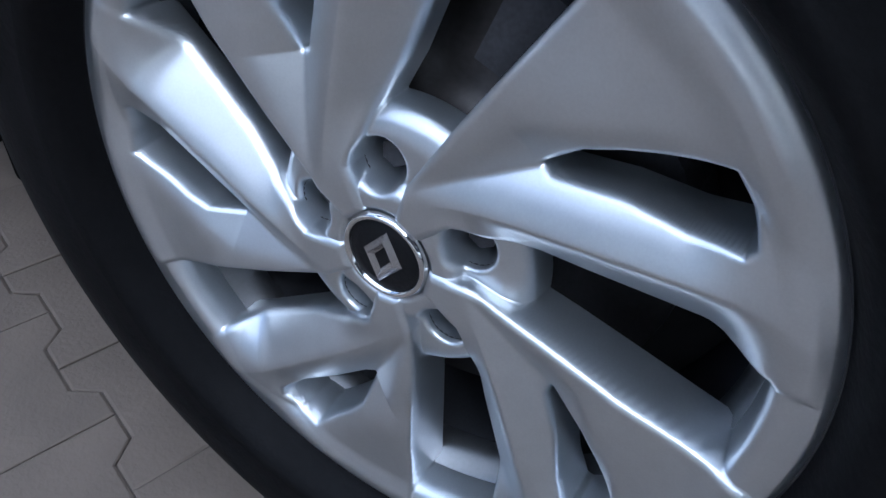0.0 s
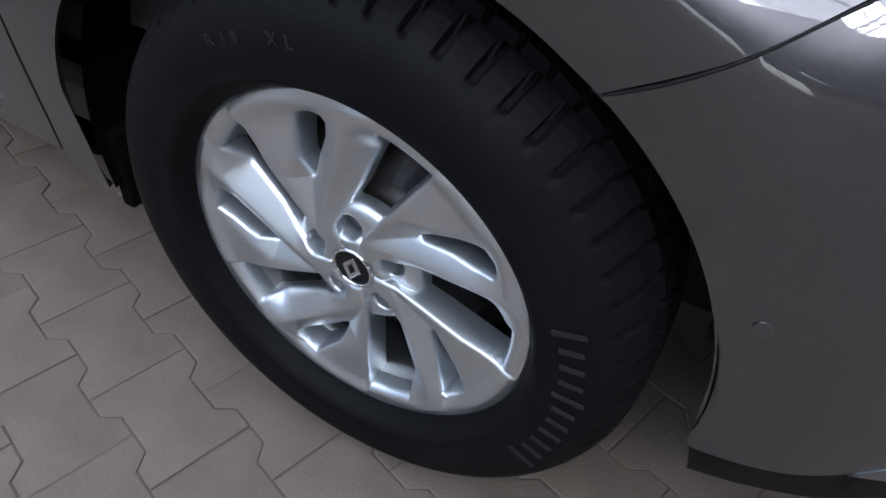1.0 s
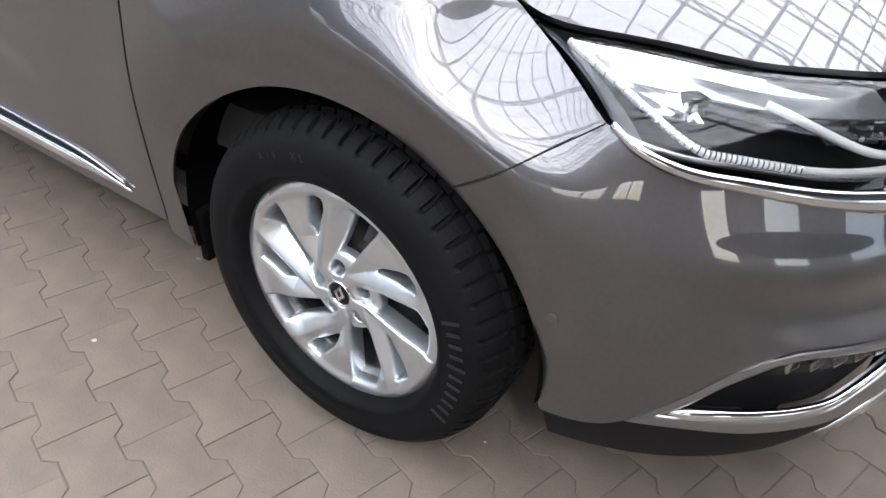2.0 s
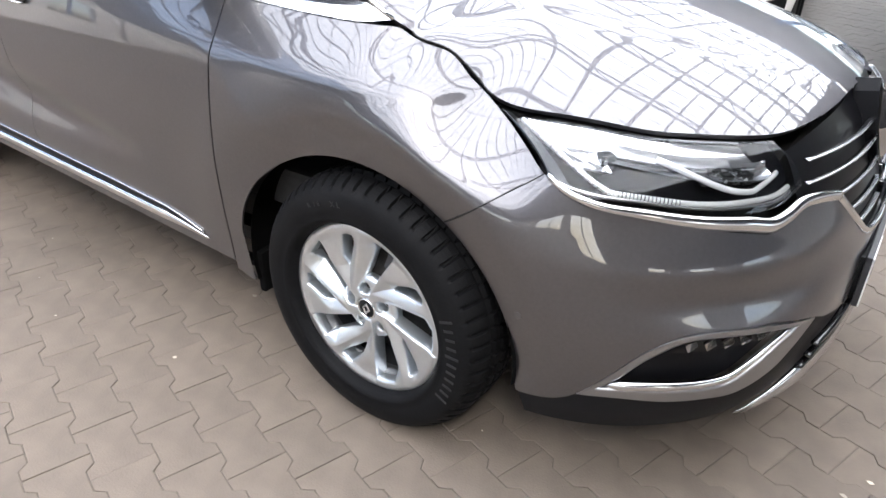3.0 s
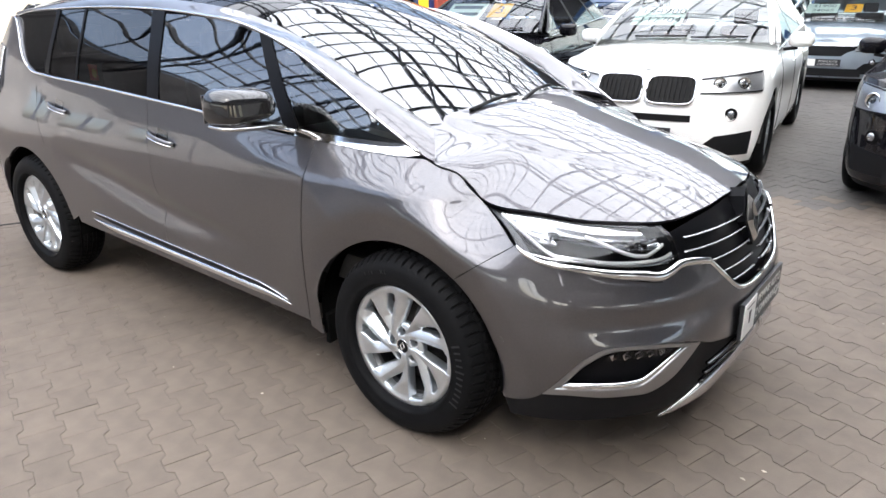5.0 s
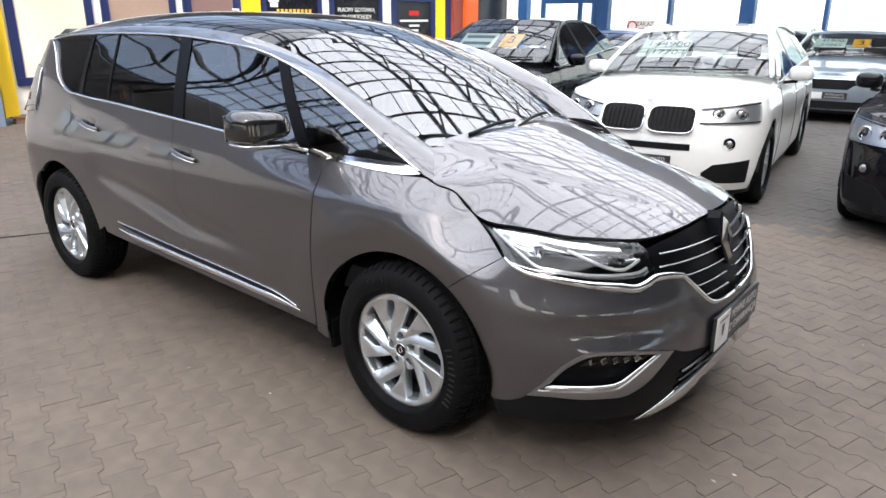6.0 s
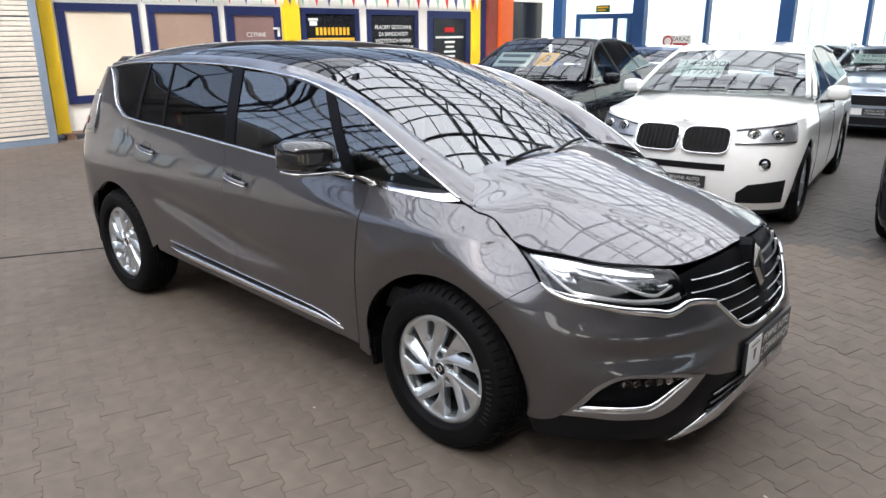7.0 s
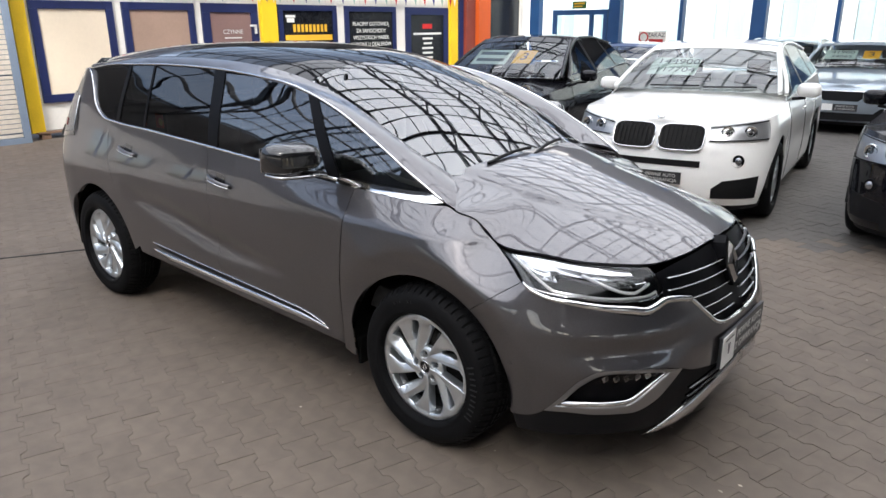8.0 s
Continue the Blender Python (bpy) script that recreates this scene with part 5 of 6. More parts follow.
def build_hall():
    # office wall with its framed fields
    slab("wall_west", -11.2, -10.905, 1.62, 13.2, 0.12, 2.75, WHITE_WALL, "white office wall with navy frames and coloured bunting", "wall")
    slab("wall_west_upper", -11.2, -10.95, -13.2, 16.2, 2.75, 4.4, UPPER_WALL, "dark upper wall above the offices", "wall")
    slab("wall_west_south", -11.2, -10.95, -3.4, 1.62, 0.0, 2.75, PALE_WALL, "pale wall beside the roller shutter", "wall")
    slab("wall_west_end", -11.2, -10.95, -13.2, -7.6, 0.0, 2.75, PALE_WALL, "pale wall beyond the side windows", "wall")
    ww = tagged(empty("wall_west_windows", pose(-11.1, 0, 0)), "pale wall with three small windows", "wall", kind="structure")
    box("wall", -0.1, 0.1, -7.6, -3.4, 0.0, 1.0, PALE_WALL, ww, bevel=0.0)
    box("wall", -0.1, 0.1, -7.6, -3.4, 2.3, 2.75, PALE_WALL, ww, bevel=0.0)
    for a, b in ((-7.6, -7.1), (-6.2, -5.8), (-5.0, -4.7), (-3.9, -3.4)):
        box("pier", -0.1, 0.1, a, b, 1.0, 2.3, PALE_WALL, ww, bevel=0.0)
    for a, b in ((-7.1, -6.2), (-5.8, -5.0), (-4.7, -3.9)):
        box("window_bar", -0.03, 0.03, (a + b) / 2 - 0.03, (a + b) / 2 + 0.03, 1.0, 2.3, BLUE_STEEL, ww)
    slab("wall_west_north", -11.2, -10.95, 13.2, 16.2, 0.0, 2.75, WHITE_WALL, "white wall end beside the orange post", "wall")
    framed_panel("office_window", 1.93, 3.30, 0.57, 2.19, 0.13, CREAM, "navy framed office window with a closed cream blind", "window")
    framed_panel("office_window", 3.46, 4.87, 0.57, 2.19, 0.13, TAUPE, "navy framed office window with a brown blind", "window")
    d = framed_panel("office_door", 5.03, 6.31, 0.16, 2.20, 0.17, MAUVE, "navy framed office door with opening hours", "door")
    words("door_words", "CZYNNE", 0.115, pose(0.03, 5.70, 1.66, 90, 0, 90), PRINT, d)
    words("door_words", "10.00-17.00", 0.13, pose(0.03, 5.70, 1.33, 90, 0, 90), PRINT, d)
    bm = bmesh.new()
    box_bm(bm, 0.026, 0.029, 5.50, 5.90, 1.535, 1.56)
    box_bm(bm, 0.026, 0.029, 5.54, 5.86, 1.445, 1.47)
    part("print_line", bm, PRINT, d)
    bm = bmesh.new()
    box_bm(bm, 0.05, 0.09, 6.20, 6.24, 1.62, 1.80, 0.006)
    box_bm(bm, 0.07, 0.09, 6.08, 6.24, 1.76, 1.80, 0.006)
    part("door_handle", bm, PRINT, d)
    p = framed_panel("poster_board", 6.83, 8.47, 0.57, 2.20, 0.12, POSTER, "black poster with yellow and white lines in a navy frame", "poster")
    bm = bmesh.new()
    for i in range(9):
        box_bm(bm, 0.024, 0.027, 7.22 + 0.11 * i, 7.29 + 0.11 * i, 1.64, 1.80)
    part("print_bar", bm, PRINT_Y, p)
    box("print_band", 0.024, 0.027, 7.00, 8.32, 1.46, 1.58, PRINT_Y, p, bevel=0.0)
    bm = bmesh.new()
    box_bm(bm, 0.024, 0.027, 7.02, 7.14, 1.30, 1.38)
    part("print_bar", bm, PRINT, p)
    words("poster_words", "GWARANCJA POCHODZENIA", 0.095, pose(0.026, 7.72, 1.34, 90, 0, 90), PRINT, p)
    bm = bmesh.new()
    box_bm(bm, 0.024, 0.027, 7.06, 7.26, 1.84, 1.93, 0.0)
    box_bm(bm, 0.024, 0.027, 7.03, 7.29, 1.94, 1.99, 0.0)
    part("telephone_mark", bm, PRINT, p)
    p = framed_panel("poster_board", 8.72, 10.42, 0.57, 2.20, 0.12, POSTER, "black poster with white lettering in a navy frame", "poster")
    for i, t in enumerate(("PŁACIMY GOTÓWKĄ", "ZA SAMOCHODY", "WSZYSTKICH MAREK", "KUPIONE U DEALERÓW", "W POLSCE")):
        words("poster_words", t, 0.125, pose(0.026, 9.57, 1.80 - 0.155 * i, 90, 0, 90), PRINT, p)
    p = framed_panel("poster_board", 10.78, 12.45, 0.16, 2.20, 0.18, POSTER, "black opening-hours door panel in a navy frame", "poster")
    bm = bmesh.new()
    box_bm(bm, 0.024, 0.027, 11.42, 11.80, 1.68, 1.80)
    part("print_bar", bm, PRINT_R, p)
    bm = bmesh.new()
    for i in range(6):
        w = (0.55, 0.2, 0.16, 0.22, 0.2, 0.2)[i]
        box_bm(bm, 0.024, 0.027, 11.62 - w, 11.62 + w, 1.53 - 0.12 * i, 1.58 - 0.12 * i)
    part("print_bar", bm, PRINT, p)
    # posts
    for y0, y1, mat, lab in ((1.64, 1.86, YELLOW, "yellow"), (6.37, 6.76, YELLOW, "yellow"), (12.50, 12.80, YELLOW, "yellow")):
        o = tagged(box("wall_post", -10.93, -10.80, y0, y1, 0.1, 2.75, mat, bevel=0.01), lab + " painted steel post on the office wall", "post")
    tagged(box("wall_post", -10.93, -10.70, 13.05, 13.45, 0.0, 4.4, BRICKRED, bevel=0.01), "dark red wall panel beside the office", "post")
    tagged(box("wall_post", -10.93, -10.62, 13.50, 14.05, 0.0, 4.4, ORANGE, bevel=0.01), "orange painted post beside the office", "post")
    tagged(box("wall_post", -10.94, -10.78, 12.83, 13.02, 0.0, 4.4, NAVY, bevel=0.01), "dark blue post beside the office", "post")
    p = framed_panel("corner_window", 14.2, 15.95, 0.9, 2.6, 0.10, POSTER, "dark corner window in a pale frame", "window")
    for o in p.children:
        if o.name.startswith("frame"):
            o.data.materials[0] = WHITE_WALL
    # bunting: strings of small pennants
    cols = [material("pennant " + n, c, 0.7) for n, c in (("red", (0.5, 0.03, 0.03)), ("white", (0.75, 0.74, 0.7)), ("navy", (0.05, 0.06, 0.2)), ("white b", (0.75, 0.74, 0.7)), ("green", (0.25, 0.42, 0.36)), ("cream", (0.7, 0.68, 0.6)))]
    bunt = tagged(empty("bunting", pose(-10.78, 0, 2.50)), "string of red, white and navy pennants", "bunting")
    tube("cord", path((0, 1.9, 0), (0, 12.8, 0)), PRINT, bunt, ru=0.004, rv=0.004, n=4, sides=5)
    for i in range(62):
        y = 1.95 + i * 0.175
        bm = bmesh.new()
        tilt = random.Random(i).uniform(-0.02, 0.02)
        vs = [bm.verts.new(c) for c in ((0, y - 0.075, 0), (0, y + 0.075, 0), (0.01 + tilt, y, -0.27), (-0.004, y - 0.075, 0), (-0.004, y + 0.075, 0), (0.006 + tilt, y, -0.27))]
        bm.faces.new(vs[:3])
        bm.faces.new(vs[3:][::-1])
        for a, b in ((0, 1), (1, 2), (2, 0)):
            bm.faces.new((vs[b], vs[a], vs[a + 3], vs[b + 3]))
        part("pennant", bm, cols[i % 6], bunt)
    # roller shutter with slats
    sh = tagged(empty("roller_shutter", pose(-10.6, 0, 0)), "cream slatted roller shutter in a blue grey frame", "shutter")
    for i in range(36):
        z = 0.10 + i * 0.075
        box("slat", 0.0, 0.03, -2.2, 1.42, z, z + (0.064 if i % 12 else 0.05), SLAT, sh, bevel=0.008)
    box("backing", -0.06, -0.005, -2.2, 1.42, 0.05, 2.85, GREY_FRAME, sh)
    box("frame_side", -0.06, 0.06, 1.42, 1.53, 0.0, 2.9, GREY_FRAME, sh)
    box("frame_bottom", -0.06, 0.06, -2.2, 1.42, 0.0, 0.09, GREY_FRAME, sh)
    pa = tagged(empty("pallet", pose(-10.85, 1.7, 0)), "weathered wooden pallet under the office wall", "pallet")
    for k in range(3):
        box("block", 0.0, 0.12, 0.05 + 0.5 * k, 0.2 + 0.5 * k, 0.0, 0.09, PALLET, pa)
    box("board", -0.02, 0.14, 0.0, 1.3, 0.09, 0.115, PALLET, pa)
    # north glazing: blue pillars, rails, a door, glass; pale facade beyond
    slab("wall_north_base", -10.9, 9.4, 15.9, 16.1, 0.0, 0.32, BLUE_STEEL, "low blue base of the glazed wall", "wall")
    for x, w in ((-10.35, 0.16), (-7.75, 0.17), (-5.85, 0.045), (-3.90, 0.17), (-2.15, 0.045), (-0.2, 0.17), (1.7, 0.045), (3.6, 0.17), (5.5, 0.045), (7.4, 0.17)):
        tagged(box("glazing_post", x - w, x + w, 15.88, 16.12, 0.0, 4.4, BLUE_STEEL, bevel=0.01), "blue painted steel post of the glazed wall", "post")
    dr = tagged(empty("glass_door", pose(-8.85, 15.95, 0)), "blue framed glass door to the street", "door")
    for a, b, c, d2 in ((-0.88, 0.88, 2.02, 2.16), (-0.88, -0.76, 0.0, 2.02), (0.76, 0.88, 0.0, 2.02), (0.32, 0.44, 0.0, 2.02), (-0.76, 0.76, 0.0, 0.2)):
        box("frame_bar", a, b, -0.03, 0.05, c, d2, BLUE_STEEL, dr, bevel=0.006)
    o = box("pane", -0.76, 0.76, 0.0, 0.01, 0.2, 2.02, HALL_GLASS, dr, bevel=0.0)
    o.visible_shadow = False
    tagged(box("transom_rail", -10.2, 9.4, 15.93, 16.07, 3.4, 3.5, BLUE_STEEL), "blue rail of the glazed wall", "rail")
    ex = tagged(empty("exit_sign", pose(-8.86, 15.92, 2.29)), "small green exit sign above the glass door", "sign")
    EXG = material("exit sign green", (0.02, 0.10, 0.03), 0.5, var=0.1, scale=8)
    box("board", -0.22, 0.22, -0.01, 0.01, -0.10, 0.10, EXG, ex)
    bm = bmesh.new()
    box_bm(bm, -0.17, 0.17, -0.014, -0.011, 0.02, 0.06)
    box_bm(bm, -0.17, 0.10, -0.014, -0.011, -0.05, -0.02)
    part("print_bar", bm, PRINT_Y, ex)
    o = tagged(box("north_glass", -10.2, 9.4, 16.0, 16.01, 0.32, 4.3, HALL_GLASS, bevel=0.0), "clear glazing of the hall's street side", "glass", kind="structure")
    o.visible_shadow = False
    no = tagged(empty("parking_notice", pose(-6.33, 15.3, 1.40) @ Matrix.Diagonal((0.62, 0.62, 0.62, 1))), "white notice with a red ring and dark words", "sign")
    box("board", -0.62, 0.62, -0.01, 0.01, -0.30, 0.30, WHITE_WALL, no)
    words("notice_words", "ZAKAZ", 0.24, pose(0.18, -0.014, 0.14, 90, 0, 0), PLATE_DARK, no)
    bm = bmesh.new()
    box_bm(bm, -0.12, 0.5, -0.014, -0.011, -0.16, -0.02)
    part("print_bar", bm, PRINT_R, no)
    rg = lathe("ring", [(0.16, -0.013), (0.22, -0.013), (0.22, -0.018), (0.16, -0.018)], PRINT_R, no, n=32)
    rg.location = (-0.37, 0, 0.05)
    box("stand", -0.03, 0.03, 0.02, 0.06, -2.257, 0.25, BLUE_STEEL, no)
    # street facade beyond the glass
    fa = tagged(empty("street_house", pose(0, 22.5, 0)), "pale rendered street house with blue framed windows", "house")
    box("wall", -26, 24, 0.0, 0.5, 0.0, 9.0, FACADE, fa, bevel=0.0)
    for i in range(22):
        x = -24 + i * 2.15
        for z in (0.9, 4.0):
            w = box("window", x - 0.5, x + 0.5, -0.06, 0.0, z, z + 1.7, WINDOW_BLUE, fa, bevel=0.01)
            box("frame", x - 0.56, x + 0.56, -0.09, -0.06, z - 0.08, z, WHITE_WALL, w)
            box("mullion", x - 0.03, x + 0.03, -0.09, -0.06, z, z + 1.7, WHITE_WALL, w)
    # other sides
    # south wall with a row of windows, and the east wall, up to the roof
    sw = tagged(empty("wall_south", pose(0, -13.0, 0)), "pale rendered wall with windows closing the hall", "wall", kind="structure")
    box("wall", -11.2, 9.7, -0.2, 0.0, 0.0, 1.5, PALE_WALL, sw, bevel=0.0)
    box("wall", -11.2, 9.7, -0.2, 0.0, 2.9, 4.5, UPPER_WALL, sw, bevel=0.0)
    piers = (-11.2, -9.6, -7.4, -6.6, -4.4, -3.6, -1.4, -0.4, 1.2, 2.6, 4.8, 5.6, 7.8, 9.7)
    for k in range(0, len(piers), 2):
        box("pier", piers[k], piers[k + 1], -0.2, 0.0, 1.5, 2.9, PALE_WALL, sw, bevel=0.0)
    for k in range(1, len(piers) - 1, 2):
        a, b = piers[k], piers[k + 1]
        wd = box("window_frame", a, b, -0.14, -0.06, 1.5, 1.58, BLUE_STEEL, sw)
        box("mullion", (a + b) / 2 - 0.03, (a + b) / 2 + 0.03, -0.13, -0.07, 1.58, 2.9, BLUE_STEEL, wd)
    ea = tagged(empty("wall_east", pose(9.6, 0, 0)), "pale rendered wall of the hall with a row of windows", "wall", kind="structure")
    box("wall", -0.1, 0.1, -13.2, 16.2, 0.0, 1.4, PALE_WALL, ea, bevel=0.0)
    ys = (-13.2, -9.4, -7.4, -5.0, -3.0, -0.6, 1.4, 16.2)
    for k in range(0, len(ys), 2):
        box("pier", -0.1, 0.1, ys[k], ys[k + 1], 1.4, 2.5, PALE_WALL, ea, bevel=0.0)
    slab("wall_east_upper", 9.5, 9.7, -13.2, 16.2, 2.5, 4.5, UPPER_WALL, "dark upper wall of the hall", "wall")


def build_roof():
    """Glazed vault on lattice arches."""
    cx, half, rise, spring = -0.75, 10.25, 3.2, 4.4
    def vault(x, dz=0.0):
        t = (x - cx) / half
        return spring + rise * (1 - t * t) + dz
    rf = tagged(empty("hall_roof"), "glazed vault on dark steel lattice arches", "roof", kind="structure")
    def bar(bm, a, b, w):
        a, b = Vector(a), Vector(b)
        d = b - a
        m = Matrix.Translation((a + b) / 2) @ d.to_track_quat("Z", "Y").to_matrix().to_4x4() @ Matrix.Diagonal((w, w, d.length, 1))
        bmesh.ops.create_cube(bm, size=1.0, matrix=m)
    n = 16
    xs = [cx - half + 2 * half * i / n for i in range(n + 1)]
    for y in np.arange(-13.2, 16.5, 2.7):
        bm = bmesh.new()
        y = float(y)
        for i in range(n):
            a, b = xs[i], xs[i + 1]
            bar(bm, (a, y, vault(a)), (b, y, vault(b)), 0.09)
            bar(bm, (a, y, vault(a, -0.62)), (b, y, vault(b, -0.62)), 0.075)
            bar(bm, (a, y, vault(a, -0.62)), ((a + b) / 2, y, vault((a + b) / 2)), 0.045)
            bar(bm, ((a + b) / 2, y, vault((a + b) / 2)), (b, y, vault(b, -0.62)), 0.045)
        part("lattice_arch", bm, TRUSS, rf)
    for i in range(0, 2 * n + 1):
        x = cx - half + half * i / n
        bm = bmesh.new()
        bar(bm, (x, -13.2, vault(x, 0.08)), (x, 16, vault(x, 0.08)), 0.05 if i % 2 else 0.075)
        part("purlin", bm, TRUSS, rf)
    for y in np.arange(-13.2, 16.5, 0.9):
        bm = bmesh.new()
        for i in range(n):
            bar(bm, (xs[i], float(y), vault(xs[i], 0.13)), (xs[i + 1], float(y), vault(xs[i + 1], 0.13)), 0.03)
        part("glazing_bar", bm, TRUSS, rf)
    # solid gable above the street glazing
    bm = bmesh.new()
    for i in range(n):
        z = min(vault(xs[i]), vault(xs[i + 1])) + 0.1
        box_bm(bm, xs[i], xs[i + 1], 15.95, 16.15, 3.55, z)
    part("gable", bm, UPPER_WALL, rf)
    bm = bmesh.new()
    for i in range(n):
        z = min(vault(xs[i]), vault(xs[i + 1])) + 0.1
        box_bm(bm, xs[i], xs[i + 1], -13.2, -13.0, 4.4, z)
    part("gable", bm, UPPER_WALL, rf)
    # unseen bays: western glass made clearer to brighten the west wall, eastern ones sheeted
    for i0, i1, mat in ((0, 6, ROOF_CLEAR), (6, 24, ROOF_GLASS), (24, 32, ROOF_SHEET)):
        verts, faces = [], []
        for i in range(i0, i1 + 1):
            x = cx - half + half * i / 16
            verts += [(x, -13.4, vault(x, 0.17)), (x, 16.2, vault(x, 0.17))]
        for i in range(i1 - i0):
            faces.append((2 * i, 2 * i + 2, 2 * i + 3, 2 * i + 1))
        mesh_object("roof_glazing", verts, faces, mat, rf)


def roof_glass_material(name, low, high):
    m = bpy.data.materials.new(name)
    m.use_nodes = True
    nt = m.node_tree
    nt.nodes.clear()
    tr = nt.nodes.new("ShaderNodeBsdfTransparent")
    tl = nt.nodes.new("ShaderNodeBsdfTranslucent")
    tl.inputs[0].default_value = (0.9, 0.93, 0.95, 1)
    tc = nt.nodes.new("ShaderNodeTexCoord")
    nz = nt.nodes.new("ShaderNodeTexNoise")
    nz.inputs["Scale"].default_value, nz.inputs["Detail"].default_value = 0.6, 5
    mr = nt.nodes.new("ShaderNodeMapRange")
    mr.inputs[3].default_value, mr.inputs[4].default_value = low, high
    mx = nt.nodes.new("ShaderNodeMixShader")
    out = nt.nodes.new("ShaderNodeOutputMaterial")
    nt.links.new(tc.outputs["Object"], nz.inputs["Vector"])
    nt.links.new(nz.outputs["Fac"], mr.inputs[0])
    nt.links.new(mr.outputs[0], mx.inputs[0])
    nt.links.new(tr.outputs[0], mx.inputs[1])
    nt.links.new(tl.outputs[0], mx.inputs[2])
    nt.links.new(mx.outputs[0], out.inputs[0])
    return m


ROOF_GLASS = roof_glass_material("milky roof glazing", 0.80, 0.95)
ROOF_CLEAR = roof_glass_material("clearer roof glazing", 0.05, 0.25)
build_hall()
build_roof()


# ---- the other parked cars ----
def simple_wheel(name, m, parent, r, dark=False):
    w = new(name)
    w.parent = parent
    w.matrix_local = m
    k = r / 0.3655
    lathe("tyre", [(a * k, b * k) for a, b in ((0.233, 0.004), (0.245, -0.010), (0.265, -0.017), (0.30, -0.018), (0.335, -0.006), (0.352, 0.014), (0.3655, 0.05), (0.3655, 0.16), (0.34, 0.21), (0.24, 0.205))], RUBBER, w, n=48)
    o = new("rim", RIM_FAR)
    o.parent = w
    o.matrix_local = Matrix.Diagonal((k, k, k, 1))
    lathe("rim_barrel", [(0.0, 0.11 * k), (0.20 * k, 0.11 * k), (0.215 * k, 0.04 * k), (0.24 * k, 0.008)], BLACK_MATT, w, n=32)
    return w


def parked_car(name, m, label, paint, wb, front, rear, hw, height, hood, belt, roof, wheel_r=0.345, glass=None, kidneys=False, price="", lamp_z=(0.70, 0.84), grille=(0.50, 0.72), roof_paint=None, sign=False):
    """hood: (height at nose, at windscreen, windscreen base x); belt: (front z, rear z); roof: (front x, rear x)."""
    car = tagged(empty(name, m), label, "car", "parked cars")
    nose_x, tail_x = front, -wb - rear
    hz0, hz1, hx = hood
    bz0, bz1 = belt
    rx0, rx1 = roof
    glass = glass or DARK_GLASS
    W = smooth_curve((0.15, hw - 0.07), (0.3, hw - 0.02), (0.6, hw), (0.85, hw - 0.01), (1.0, hw - 0.05), (1.2, hw - 0.11), (1.5, hw - 0.28), (1.7, hw - 0.36))
    NO = smooth_curve((0.15, nose_x - 0.12), (0.3, nose_x - 0.02), (0.5, nose_x), (0.7, nose_x - 0.02), (0.85, nose_x - 0.09), (1.0, nose_x - 0.22), (1.2, nose_x - 0.4))
    TA = smooth_curve((0.15, tail_x + 0.10), (0.5, tail_x), (0.8, tail_x + 0.02), (1.1, tail_x + 0.16), (1.4, tail_x + 0.4))
    PW = smooth_curve((0.2, 2.8), (0.9, 2.5))
    xc, xr = nose_x - 0.72, tail_x + 0.72
    skin = side_skin(W, NO, TA, PW, xc, xr)
    ztop = smooth_curve((tail_x, bz1 - 0.08), (tail_x + 0.5, bz1), (hx - 1.3, (bz0 + bz1) / 2 + 0.01), (hx - 0.1, bz0), (hx + 0.35, bz0 - 0.05), (nose_x - 0.25, hz0 + 0.03), (nose_x, hz0 - 0.04))
    R = wheel_r + 0.055

    def low(x):
        z = 0.21
        for cx in (0.0, -wb):
            if abs(x - cx) < R:
                z = max(z, wheel_r - 0.01 + math.sqrt(R * R - (x - cx) ** 2))
        return z
    s0, s1 = xr - 1.25, xc + 1.25

    def side(u, v):
        s = s0 + (s1 - s0) * u
        x = skin(s, 0.6)[0]
        zt = ztop(x)
        z = low(x) + (zt - low(x)) * v
        p = skin(s, z)
        p[1] += 0.018 * bump_fn(z, 0.62, 0.10) * (1 if xr < s < xc - 0.1 else 0)
        return p

    def deck(u, v):
        e = side(u, 1.0)
        t = 1 - abs(v - 0.5) * 2
        f = 1 - (1 - t) ** 2.3
        zc = hz0 + (hz1 - hz0) * min(max((nose_x - e[0]) / (nose_x - hx), 0), 1) ** 0.8 if e[0] > hx - 0.3 else e[2]
        crease = 0.008 * bump_fn(t, 0.45, 0.07) if e[0] > hx - 0.3 else 0
        return np.array([e[0] - 0.0, e[1] * (1 - t) * (1 if v < 0.5 else -1), e[2] + (max(zc, e[2]) - e[2]) * f + crease])
    for flip in (1, -1):
        sheet("body_side", side, 150, 18, paint, car, flip=flip, center=(-wb / 2, 0, 0.5))
        skirt = lambda u, v: skin(s0 + (s1 - s0) * u, 0.16 + 0.07 * v) + np.array([0, 0.02, 0])
        sheet("lower_trim", skirt, 80, 2, BLACK_PLASTIC, car, flip=flip, center=(-wb / 2, 0, 0.5), thick=0.0)
        # door seams and handles
        for k, dx in enumerate((hx - 0.15, hx - 1.22, hx - 2.15)):
            ln = path((dx, 0.30), (dx - 0.02, 0.6), (dx - 0.04, bz0 - 0.02))
            tube("door_seam", lambda u, ln=ln: skin(*ln(u)) + np.array([0, -0.001, 0]), BLACK_MATT, car, ru=0.002, rv=0.003, n=10, sides=5, flip=flip)
        for dx in (hx - 1.08, hx - 2.02):
            tube("door_handle", lambda u, dx=dx: skin(dx + 0.2 * u, bz0 - 0.14) + np.array([0, -0.025, 0]), paint, car, ru=0.012, rv=0.013, n=8, flip=flip)
